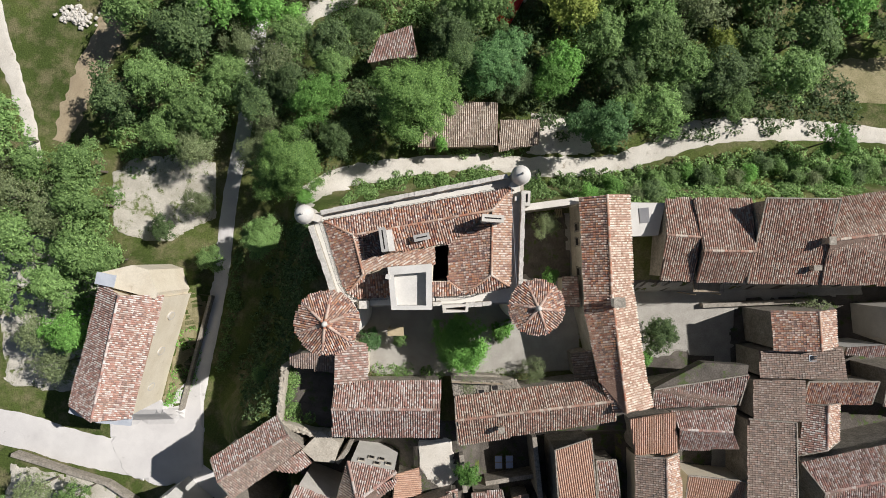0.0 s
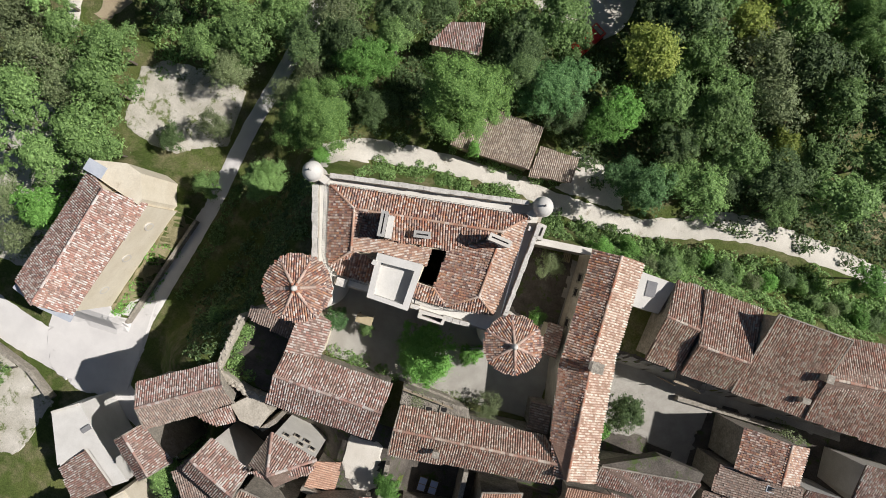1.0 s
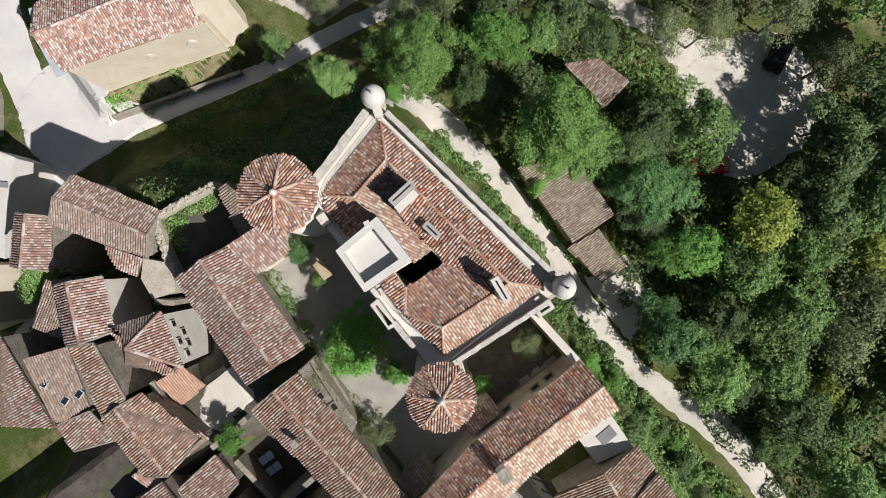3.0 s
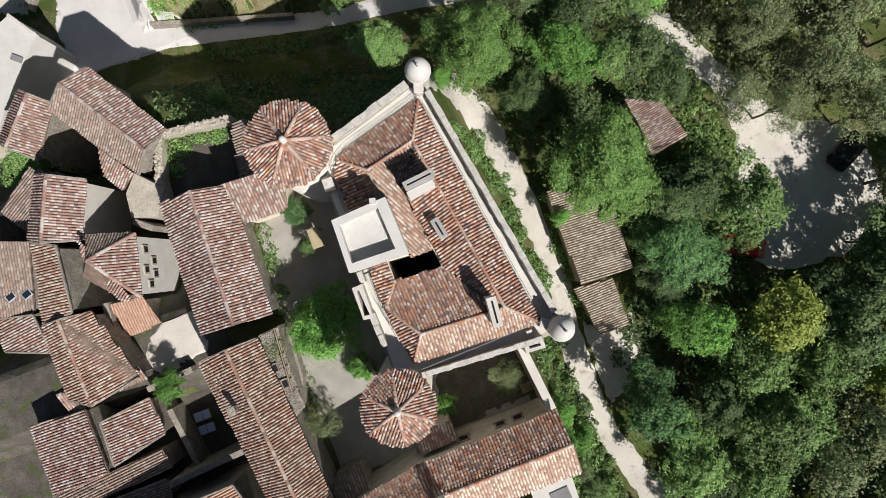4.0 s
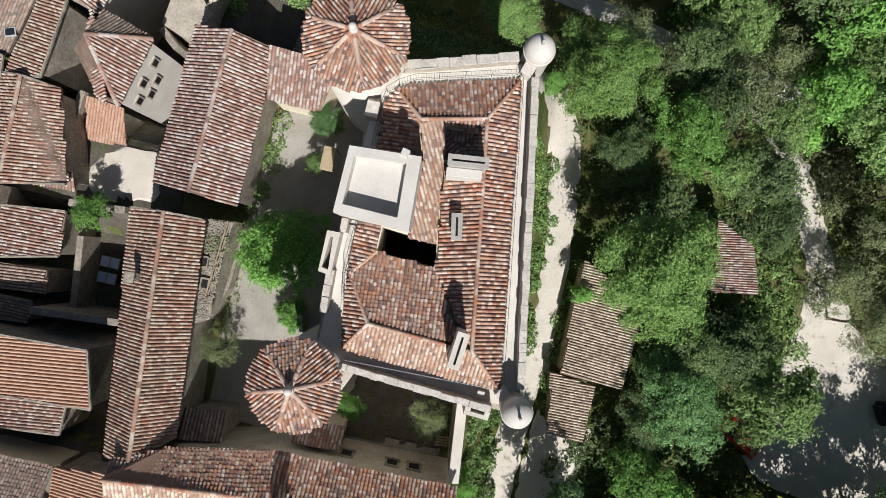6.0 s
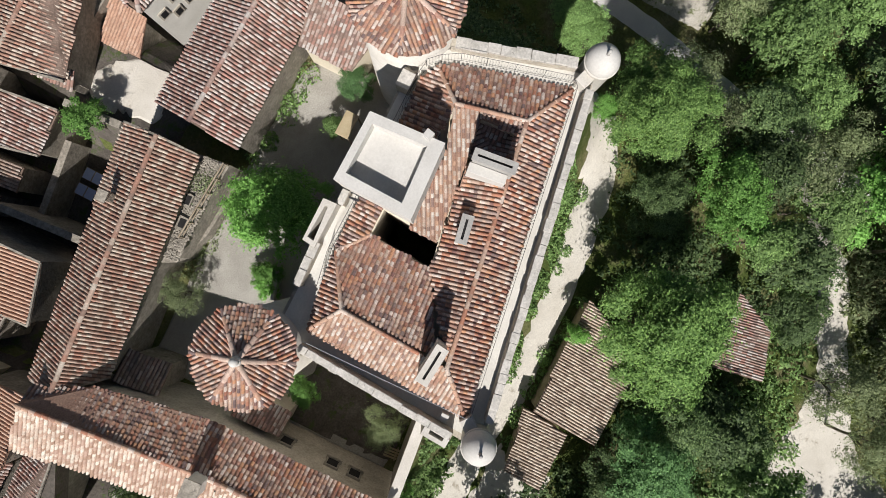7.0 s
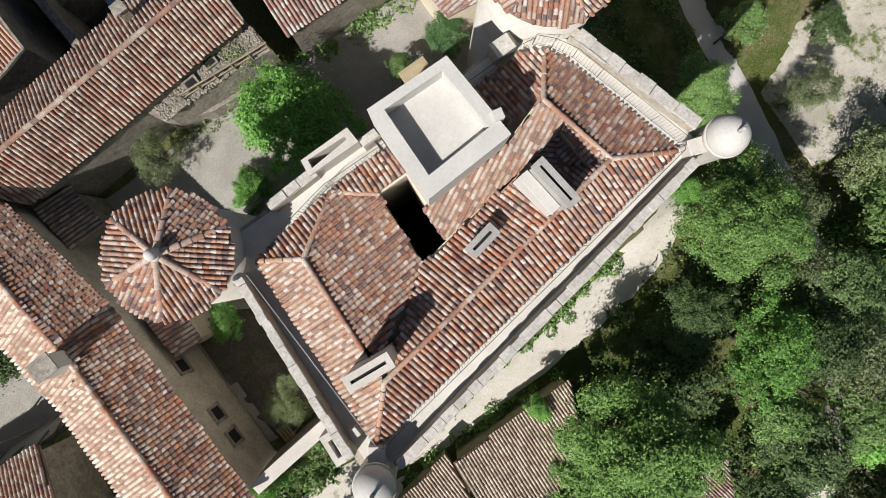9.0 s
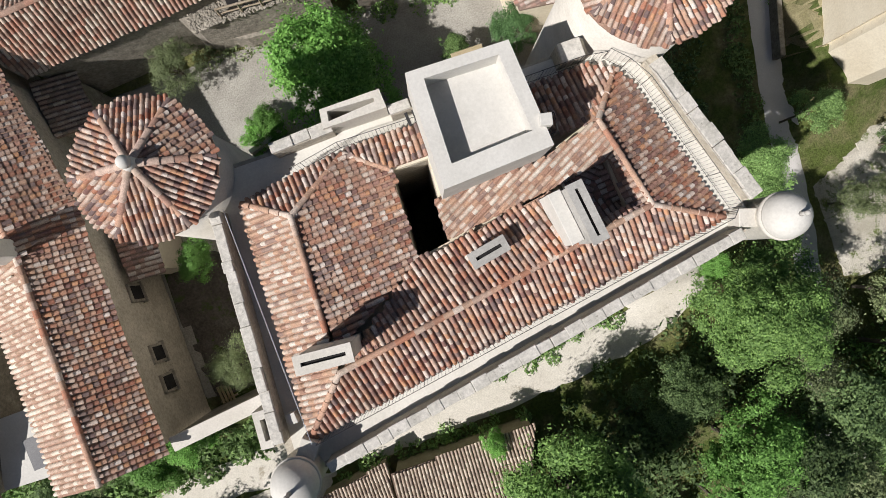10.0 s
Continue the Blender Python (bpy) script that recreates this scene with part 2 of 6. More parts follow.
def grass_material():
    m, n, l, b = nodes_of("meadow", 0.95, 0.1)
    big, mid, small = noise_node(n, l, 0.05, 4), noise_node(n, l, 0.45, 5), noise_node(n, l, 6.0, 6, 0.75)
    r = ramp(n, [(0.3, (0.05, 0.075, 0.02)), (0.5, (0.10, 0.135, 0.036)), (0.7, (0.20, 0.20, 0.075))])
    l.new(big.outputs["Fac"], r.inputs["Fac"])
    k = ramp(n, [(0.46, (0, 0, 0)), (0.64, (0.75, 0.75, 0.75))])
    l.new(mid.outputs["Fac"], k.inputs["Fac"])
    g = ramp(n, [(0.3, (0.5,) * 3), (0.7, (1.25,) * 3)])
    l.new(small.outputs["Fac"], g.inputs["Fac"])
    col = mix(n, l, r.outputs["Color"], (0.24, 0.21, 0.12), k.outputs["Color"])
    l.new(mix(n, l, col, g.outputs["Color"], 1.0, "MULTIPLY"), b.inputs["Base Color"])
    bump(n, l, b, small.outputs["Fac"], 0.8, 0.12)
    return m


M["grass"] = grass_material()

# ---- builders ----


def mesh_of(name, verts, faces, material, smooth=False):
    me = bpy.data.meshes.new(name)
    me.from_pydata([tuple(v) for v in verts], [], [tuple(f) for f in faces])
    me.materials.append(material)
    if smooth:
        me.polygons.foreach_set("use_smooth", [True] * len(faces))
    me.update()
    return me


def empty(name, at, label, category, group="", kind=""):
    ob = new(name)
    ob.location = at
    ob.empty_display_size = 0.3
    return tagged(ob, label, category, group, kind)


def base_of(parent):
    """Undoes the place of a thing, so that its parts can be given in world coordinates."""
    return parent.matrix_basis.inverted() if parent.parent is None else Matrix.Identity(4)


def add(name, verts, faces, material, parent=None, label="", smooth=False, kind=""):
    """A mesh given in world coordinates, as a part of parent."""
    ob = new(name, mesh_of(name, verts, faces, material, smooth))
    if parent is not None:
        ob.parent = parent
        ob.matrix_parent_inverse = base_of(parent)
    return tagged(ob, label, kind=kind)


def part(name, bm, material, parent, label="", smooth=False, kind=""):
    me = bpy.data.meshes.new(name)
    bmesh.ops.recalc_face_normals(bm, faces=bm.faces[:])
    bm.to_mesh(me)
    bm.free()
    me.materials.append(material)
    if smooth:
        me.polygons.foreach_set("use_smooth", [True] * len(me.polygons))
    ob = new(name, me)
    if parent is not None:
        ob.parent = parent
        ob.matrix_parent_inverse = base_of(parent)
    return tagged(ob, label, kind=kind)


def prism(outer, z0, z1, holes=(), bevel=0.0, into=None):
    """An upright solid over a plan outline, with shafts through it."""
    bm = into or bmesh.new()
    for z in (z0, z1):
        edges = []
        for loop in (outer, *holes):
            vs = [bm.verts.new((x, y, z)) for x, y in loop]
            edges += [bm.edges.new((vs[i], vs[(i + 1) % len(vs)])) for i in range(len(vs))]
        bmesh.ops.triangle_fill(bm, edges=edges, use_beauty=True)
    for loop in (outer, *holes):
        for i in range(len(loop)):
            (xa, ya), (xb, yb) = loop[i], loop[(i + 1) % len(loop)]
            bm.faces.new([bm.verts.new(p) for p in ((xa, ya, z0), (xb, yb, z0), (xb, yb, z1), (xa, ya, z1))])
    bmesh.ops.remove_doubles(bm, verts=bm.verts[:], dist=1e-4)
    return bm


def box(cx, cy, cz, sx, sy, sz, turn=0.0, bevel=0.0, into=None):
    bm = into or bmesh.new()
    made = bmesh.ops.create_cube(bm, size=1, matrix=Matrix.Translation((cx, cy, cz)) @ Matrix.Rotation(radians(turn), 4, "Z") @ Matrix.Diagonal((sx, sy, sz, 1)))
    if bevel:
        edges = list({e for v in made["verts"] for e in v.link_edges})
        bmesh.ops.bevel(bm, geom=edges, offset=bevel, segments=2, affect="EDGES", profile=0.5)
    return bm


def bar(p, q, r, into=None, seg=6, r2=None):
    bm = into or bmesh.new()
    p, q = Vector(p), Vector(q)
    d = q - p
    m = Matrix.Translation((p + q) / 2) @ d.to_track_quat("Z", "Y").to_matrix().to_4x4()
    bmesh.ops.create_cone(bm, cap_ends=True, segments=seg, radius1=r, radius2=r if r2 is None else r2, depth=d.length, matrix=m)
    return bm


def wall_between(p, q, z0, z1, thick, into=None):
    (xa, ya), (xb, yb) = p, q
    turn = math.degrees(math.atan2(yb - ya, xb - xa))
    return box((xa + xb) / 2, (ya + yb) / 2, (z0 + z1) / 2, math.hypot(xb - xa, yb - ya), thick, z1 - z0, turn, 0.03, into)


def inside(pu, pv, poly):
    """Which of the points lie within a plan polygon (numpy, even-odd rule)."""
    ok = np.zeros(len(pu), bool)
    for (ua, va), (ub, vb) in zip(poly, poly[1:] + poly[:1]):
        if abs(va - vb) > 1e-9:
            ok ^= ((va > pv) != (vb > pv)) & (pu < (ub - ua) * (pv - va) / (vb - va) + ua)
    return ok


ARC = [(math.cos(math.pi * k / 4), math.sin(math.pi * k / 4)) for k in range(5)]
DIP = [(-0.5, 0.0), (-0.22, -0.13), (0.22, -0.13), (0.5, 0.0)]


def barrel(pitch, course):
    """One clay barrel tile, wide rounded end down the slope (v), as points (u, v, height) and faces."""
    pts = []
    for v, w, lift, nose in ((course * 0.5, 0.41, 0.036, 0.03), (-course * 0.78, 0.345, 0.0, 0.0)):
        pts += [(c * w * pitch, v + nose * s, 0.46 * pitch * s + lift) for c, s in ARC]
    pts += pts[:5]
    return np.array(pts), [(k, k + 1, k + 6, k + 5) for k in range(4)] + [(14, 13, 12, 11, 10)]


def trough(pitch, course):
    """The channel tile that lies hollow side up between two rows of barrels."""
    pts = []
    for v, w, lift in ((course * 0.55, 0.62, 0.048), (-course * 0.6, 0.74, 0.02)):
        pts += [(c * w * pitch + pitch / 2, v, pitch * s * 0.6 + lift) for c, s in DIP]
    return np.array(pts), [(k, k + 1, k + 5, k + 4) for k in range(3)]


def slope_frame(poly):
    n = Vector((0, 0, 0))
    for p, q in zip(poly, poly[1:] + poly[:1]):
        n += Vector(((p.y - q.y) * (p.z + q.z), (p.z - q.z) * (p.x + q.x), (p.x - q.x) * (p.y + q.y)))
    n.normalize()
    if n.z < 0:
        n.negate()
    d = Vector((n.x * n.z, n.y * n.z, -(n.x**2 + n.y**2))).normalized()
    return n, d, n.cross(d)


def lay_tiles(poly, pitch, course, seed, wander=0.02):
    """Places of all tiles on a roof slope: rows of origin, across, down, up."""
    n, d, a = slope_frame(poly)
    o = sum(poly, Vector()) / len(poly)
    flat = [((p - o).dot(a), (p - o).dot(d)) for p in poly]
    us, vs = [f[0] for f in flat], [f[1] for f in flat]
    rng = np.random.default_rng(seed)
    cu, cv = np.arange(min(us) + pitch / 2, max(us), pitch), np.arange(max(vs) - course * 0.35, min(vs) - course * 0.3, -course)
    gu, gv = [g.ravel() for g in np.meshgrid(cu, cv)]
    keep = inside(gu, gv, flat)
    gu, gv = gu[keep], gv[keep]
    sway = wander * np.sin(gu * 2.1 + seed) + rng.normal(0, 0.006, len(gu))
    gu, gv = gu + sway * 0.4, gv + rng.normal(0, 0.018, len(gu)) + sway
    return o, n, d, a, gu, gv, rng


def tiles(name, poly, material, parent, pitch=0.235, course=0.30, seed=1, each=0, material_each=None, label=""):
    """Covers a slope with barrel tiles: the first `each` (from the eave) as single tiles, the rest joined."""
    o, n, d, a, gu, gv, rng = lay_tiles(poly, pitch, course, seed)
    flat = [((p - o).dot(a), (p - o).dot(d)) for p in poly]
    pts, faces = barrel(pitch, course)
    turn = rng.normal(0, 0.035, len(gu))
    if each:
        me = bpy.data.meshes.get(f"tile_{pitch}_{course}") or mesh_of(f"tile_{pitch}_{course}", pts, faces, material_each, True)
        back_to = base_of(parent)
        for u, v, t in zip(gu[:each], gv[:each], turn[:each]):
            m = Matrix.Translation(o + a * u + d * v + n * 0.01) @ Matrix((a, d, n)).transposed().to_4x4() @ Matrix.Rotation(t, 4, "Z")
            ob = new("tile", me)
            ob.parent = parent
            ob.matrix_parent_inverse = back_to
            ob.matrix_basis = m
        gu, gv, turn = gu[each:], gv[each:], turn[each:]
    if len(gu):
        join_tiles(name, pts, faces, gu, gv, turn, (a, d, n, o), material, parent, label, rng, flat)
    gu, gv = lay_tiles(poly, pitch, course, seed)[4:6]
    pts, faces = trough(pitch, course)
    # darker channels carry the barrels' shade in their colour, except on pale roofs
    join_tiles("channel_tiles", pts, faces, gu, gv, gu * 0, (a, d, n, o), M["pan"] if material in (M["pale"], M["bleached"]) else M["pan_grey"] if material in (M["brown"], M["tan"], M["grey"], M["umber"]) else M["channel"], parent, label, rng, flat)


def trim_edges(pu, pv, flat):
    """Draws tile corners that stick out over a slope's straight edges back to them."""
    area = sum(ua * vb - ub * va for (ua, va), (ub, vb) in zip(flat, flat[1:] + flat[:1]))
    for (ua, va), (ub, vb) in zip(flat, flat[1:] + flat[:1]):
        length = math.hypot(ub - ua, vb - va)
        if length < 0.05:
            continue
        nu, nv = (vb - va) / length, (ua - ub) / length
        if area < 0:
            nu, nv = -nu, -nv
        if any((u - ua) * nu + (v - va) * nv > 0.06 for u, v in flat):
            continue
        over = np.maximum((pu - ua) * nu + (pv - va) * nv - (0.12 if nv > 0.9 else 0.03), 0)
        pu, pv = pu - over * nu, pv - over * nv
    return pu, pv


def join_tiles(name, pts, faces, gu, gv, turn, frame_of, material, parent, label, rng, flat):
    A, D, N, O = (np.array(x) for x in frame_of)
    pu = pts[None, :, 0] - turn[:, None] * pts[None, :, 1] + gu[:, None]
    pv = pts[None, :, 1] + turn[:, None] * pts[None, :, 0] + gv[:, None]
    pu, pv = trim_edges(pu, pv, flat)
    lift = rng.normal(0.01, 0.008, len(gu))[:, None] + pts[None, :, 2]
    w = O + pu[..., None] * A + pv[..., None] * D + lift[..., None] * N
    k = len(pts)
    fs = [tuple(i * k + f for f in face) for i in range(len(gu)) for face in faces]
    add(name, w.reshape(-1, 3), fs, material, parent, label, True, "stuff")


def ridge_row(p, q, parent, material, seed=1, width=0.30, name="ridge_tiles", label="row of mortared clay ridge tiles"):
    """A row of wide half-round tiles along a ridge or hip."""
    p, q = Vector(p), Vector(q)
    d = (q - p).normalized()
    a = d.cross(Vector((0, 0, 1))).normalized()
    n = a.cross(d)
    count = max(1, int((q - p).length / 0.34))
    rng = random.Random(seed)
    verts, faces = [], []
    for i in range(count):
        at = p + (q - p) * ((i + 0.5) / count) + n * rng.uniform(-0.01, 0.015)
        j = rng.uniform(-0.03, 0.03)
        base = len(verts)
        for v, w, lift in ((-0.20, 0.5, 0.03), (0.20, 0.44, 0.0)):
            verts += [at + (a + d * j) * (c * w * width) + d * v + n * (0.42 * width * s + lift) for c, s in ARC]
        verts += verts[base : base + 5]
        faces += [(base + k, base + k + 1, base + k + 6, base + k + 5) for k in range(4)] + [(base + 14, base + 13, base + 12, base + 11, base + 10)]
    add(name, verts, faces, material, parent, label, True, "stuff")


def slab(poly, thick=0.12):
    """The boarding and bedding under the tiles: the slope as a plate with depth."""
    bm = bmesh.new()
    top = [bm.verts.new(p) for p in poly]
    low = [bm.verts.new(p - Vector((0, 0, thick))) for p in poly]
    bm.faces.new(top)
    bm.faces.new(low[::-1])
    for i in range(len(poly)):
        j = (i + 1) % len(poly)
        bm.faces.new((top[i], low[i], low[j], top[j]))
    return bm


SEED = [10]


def slope(parent, pts, kind="red", each=0, pitch=0.235, course=0.30, label="slope of weathered clay barrel tiles", name="roof"):
    poly = [Vector(p) for p in pts]
    SEED[0] += 1
    base = part(name, slab(poly), M["pan_grey" if kind in ("grey", "brown", "tan", "umber") else "pan"], parent, label)
    tiles("roof_tiles", poly, M[kind], base, pitch, course, SEED[0], each, M[kind + "_each"] if each else None)
    return base


# ---- ground ----


def smooth(e0, e1, x):
    t = np.clip((x - e0) / (e1 - e0), 0, 1)
    return t * t * (3 - 2 * t)


def ground_z(x, y):
    """Height of the ground: castle rock at 5.5, falling to the lane in the west and the woods in the north."""
    x, y = np.asarray(x, float), np.asarray(y, float)
    brink = -10.6 - np.clip(0.75 * (-9 - y), 0, 9)
    high = 5.5 - 10.1 * smooth(brink, brink - 8, x) - 4.0 * smooth(-17.5, -21, y) * smooth(-1, -5, x) - 1.5 * smooth(-26, -42, y)
    high = high - 5.0 * smooth(-20.5, -23.5, y) * smooth(-14.2, -16.5, x)
    high = high - 3.2 * smooth(-4.4, -5.4, y) * smooth(19.5, 21, x) - 3.0 * smooth(-18.2, -20, y) * smooth(3, 4.6, x) * smooth(20.5, 18.5, x)
    high = np.maximum(high, -4.6)
    low = -4.6 * smooth(-12.5, -19.5, x) - 3.0 * smooth(9.5, 24, y) * smooth(-24, -14, x) + 1.2 * smooth(18, 34, x) * smooth(24, 12, y)
    beside = x + 23.8 + (-4 - y) * 0.24
    low_w = 2.7 * smooth(-1.3, -2.0, beside) * smooth(-14, -10, beside) * smooth(1, -3, y) * smooth(-19.5, -17.5, y)
    high, low = high + low_w, low + low_w
    s = smooth(3.3, 6.4, y)
    far = -6.0 * smooth(60, 300, np.hypot(x, y))
    roll = 0.12 * np.sin(x * 0.31 + 1) * np.cos(y * 0.27) * smooth(12, 30, np.hypot(x, y))
    return high * (1 - s) + low * s + far + roll


def gz(x, y):
    return float(ground_z(x, y))


def ground():
    near = np.arange(-60, 60.1, 0.6)
    out = np.array([70, 85, 105, 140, 200, 300, 500, 900, 1600])
    axis = np.concatenate([-out[::-1], near, out])
    gx, gy = np.meshgrid(axis, axis)
    z = ground_z(gx, gy)
    k = len(axis)
    idx = np.arange(k * k).reshape(k, k)
    faces = np.stack([idx[:-1, :-1], idx[:-1, 1:], idx[1:, 1:], idx[1:, :-1]], -1).reshape(-1, 4)
    ob = add("ground", np.stack([gx, gy, z], -1).reshape(-1, 3), faces, M["grass"], None, "rough green meadow ground falling away from the castle", True)
    tagged(ob, category="ground", kind="structure")


ground()


def band(name, line, widths, material, label, lift=0.05, step=0.6, rough=0.16, seed=3):
    """A road or path draped on the ground along a centre line."""
    pts = [Vector((x, y, 0)) for x, y in line]
    fine = []
    for i in range(len(pts) - 1):
        p0, p1, p2, p3 = pts[max(i - 1, 0)], pts[i], pts[i + 1], pts[min(i + 2, len(pts) - 1)]
        cnt = max(2, int((p2 - p1).length / step))
        for k in range(cnt):
            t = k / cnt
            c = 0.5 * ((2 * p1) + (p2 - p0) * t + (2 * p0 - 5 * p1 + 4 * p2 - p3) * t * t + (3 * p1 - p0 - 3 * p2 + p3) * t**3)
            fine.append((c, widths[i] + (widths[i + 1] - widths[i]) * t))
    fine.append((pts[-1], widths[-1]))
    rng = random.Random(seed)
    verts, faces = [], []
    rows = 7
    for i, (c, w) in enumerate(fine):
        d = (fine[min(i + 1, len(fine) - 1)][0] - fine[max(i - 1, 0)][0]).normalized()
        a = Vector((d.y, -d.x, 0))
        lo, hi = -w / 2 + rng.uniform(-rough, rough), w / 2 + rng.uniform(-rough, rough)
        for k in range(rows):
            p = c + a * (lo + (hi - lo) * k / (rows - 1))
            verts.append((p.x, p.y, gz(p.x, p.y) + (lift if 0 < k < rows - 1 else -0.06)))
    for i in range(len(fine) - 1):
        for k in range(rows - 1):
            b = i * rows + k
            faces.append((b, b + 1, b + rows + 1, b + rows))
    return tagged(add(name, verts, faces, material, None, label, True), category=name, kind="structure")


def patch(name, outline, material, label, lift=0.04, cuts=4, wob=0.3, seed=1):
    """A bare or paved area draped on the ground."""
    rng = random.Random(seed)
    bm = bmesh.new()
    vs = []
    for (xa, ya), (xb, yb) in zip(outline, outline[1:] + outline[:1]):
        cnt = max(1, int(math.hypot(xb - xa, yb - ya) / 1.0))
        for k in range(cnt):
            vs.append(bm.verts.new((xa + (xb - xa) * k / cnt + rng.uniform(-wob, wob), ya + (yb - ya) * k / cnt + rng.uniform(-wob, wob), 0)))
    f = bm.faces.new(vs)
    bmesh.ops.triangulate(bm, faces=[f])
    xs, ys = [v.co.x for v in bm.verts], [v.co.y for v in bm.verts]
    for lo, hi, no in ((min(xs), max(xs), (1, 0, 0)), (min(ys), max(ys), (0, 1, 0))):
        for c in np.arange(math.ceil(lo / 0.6) * 0.6, hi, 0.6):
            bmesh.ops.bisect_plane(bm, geom=bm.verts[:] + bm.edges[:] + bm.faces[:], plane_co=(c * no[0], c * no[1], 0), plane_no=no)
    for v in bm.verts:
        v.co.z = gz(v.co.x, v.co.y) + (-0.05 if v.is_boundary else lift)
    return tagged(part(name, bm, material, None, label, False), category=name, kind="structure")

# ---- roads and bare ground ----
band("path", [(-12.60, 3.6), (-12.0, 5.7), (-9.2, 7.15), (-4.2, 8.1), (5.70, 8.83), (11.63, 8.02), (19.65, 8.23), (24.59, 9.64), (28.90, 11.15), (34.50, 11.47), (41.30, 11.20), (49.73, 10.48), (69.98, 9.85)], [2.6, 3.2, 2.9, 2.5, 1.9, 2.6, 2.2, 2.6, 3.4, 3.0, 2.6, 2.0, 2.0], M["gravel"], "pale gravel footpath running along the castle wall", 0.1)
band("road", [(-18.89, 30.91), (-20.72, 15.92), (-22.76, 5.65), (-23.89, -2.75), (-25.98, -12.90), (-27.23, -17.80), (-29.59, -22.31)], [2.0, 2.0, 2.0, 2.1, 2.0, 2.2, 4.5], M["street"], "narrow pale tarmac lane below the castle", 0.08, 0.6, 0.05)
band("street", [(-76.15, -15.07), (-49.00, -19.74), (-41.83, -21.85), (-35.02, -23.55), (-29.96, -24.70), (-25.16, -26.78), (-20.50, -29.73), (-17.29, -33.73), (-14.44, -44.58)], [5, 4.7, 4.6, 4.4, 4.2, 3.0, 2.6, 2.4, 2.4], M["street"], "pale worn village street", 0.07, 0.6, 0.08)
patch("street_junction", [(-36.45, -22.49), (-37.31, -15.58), (-35.40, -14.76), (-29.66, -16.09), (-28.7, -17.0), (-27.98, -14.72), (-25.87, -14.0), (-25.91, -17.89), (-26.16, -21.79), (-26.31, -25.76), (-30.93, -27.0), (-34.99, -25.44)], M["street"], "pale worn paving where the lane meets the street", 0.11, wob=0.08)
band("white_path", [(-52.23, 41.93), (-49.03, 26.03), (-45.95, 16.16), (-44.59, 10.77)], [3, 2.6, 2, 1.4], M["gravel"], "white gravel track beside the meadow")
band("dirt_track", [(-32.22, 35.56), (-34.36, 29.07), (-36.93, 23.85), (-40.77, 16.08), (-42.03, 12.67)], [4.4, 4.2, 4.0, 3.2, 1.8], M["earth"], "sandy dirt track across the meadow", rough=0.3)
patch("clearing", [(-36.22, 9.07), (-33.69, 10.72), (-30.41, 11.04), (-23.92, 10.11), (-24.16, 3.72), (-26.30, 2.73), (-29.84, 0.87), (-33.41, 1.06), (-36.10, 2.76)], M["scrub"], "bare stony clearing among the trees", 0.06)
band("woodland_road", [(-22.45, 20.68), (-16.10, 24.29), (-11.17, 27.28), (-6.54, 29.57), (-3.46, 31.07)], [1.4, 1.8, 2.9, 3.0, 3.2], M["gravel"], "white gravel track through the wood", rough=0.3)
patch("parking_ground", [(-3.3, 29.6), (2.2, 29.1), (5.0, 27.2), (9.6, 25.6), (13.1, 28.7), (13.7, 34.7), (11.2, 40.6), (4.1, 40.7), (1.6, 38.2), (-0.4, 34.5), (-3.4, 32.4)], M["gravel"], "white gravel parking ground between the trees", 0.08, wob=0.3)
patch("dry_field", [(40.53, 16.19), (41.84, 18.15), (44.85, 19.49), (56.35, 20.84), (56.24, 13.44), (48.34, 13.97), (43.33, 14.57)], M["dry"], "dry straw-coloured field at the wood's edge", 0.05, wob=0.4)
patch("shed_yard", [(10.63, 9.34), (18.15, 9.34), (17.16, 13.59), (11.43, 14.41), (11.53, 11.36)], M["gravel"], "gravel yard beside the sheds", 0.06)
patch("courtyard", [(-7.20, -4.50), (-7.46, -11.52), (-5.25, -12.61), (1.57, -13.17), (8.67, -13.03), (14.75, -12.60), (13.99, 2.79), (8.38, 2.58), (8.17, -5.15)], M["cobble"], "courtyard of pale fine gravel below the towers", 0.06, wob=0.05)
# dark sheet over the courtyard gravel, painting in the shade beside the wing
patch("inner_court", [(10.08, -3.84), (13.87, -4.43), (13.69, 2.99), (8.38, 2.68), (8.28, -2.85)], M["yard"], "earth court between castle and wing, its shade painted in", 0.12, wob=0.05)
patch("lane_yard", [(17.97, -4.22), (45.05, -4.37), (45.00, -6.32), (31.94, -6.63), (31.11, -9.92), (31.11, -25.13), (30.77, -38.67), (27.84, -38.71), (28.91, -12.41), (25.55, -11.75), (20.64, -13.17), (18.54, -8.80)], M["cobble"], "dusty village lane between the houses", 0.12, wob=0.1)
# the dark colour also paints the shade that fills the alleys
patch("village_ground", [(-13.87, -21.85), (-8.84, -16.92), (2.18, -17.05), (16.93, -15.17), (18.63, -11.79), (17.77, -3.82), (59.77, -4.25), (58.77, -43.04), (2.36, -43.97), (-4.83, -33.21), (-12.84, -31.80)], M["yard"], "trodden yards and alleys between the village houses, darkened for shade", 0.045, wob=0.1)
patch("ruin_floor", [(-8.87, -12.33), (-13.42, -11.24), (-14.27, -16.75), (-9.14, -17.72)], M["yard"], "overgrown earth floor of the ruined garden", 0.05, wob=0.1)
patch("bright_yard", [(-1.20, -22.03), (-1.41, -18.76), (2.09, -18.73), (2.70, -23.09), (0.60, -23.80)], M["gravel"], "sunlit yard of pale sand", 0.10, wob=0.12)

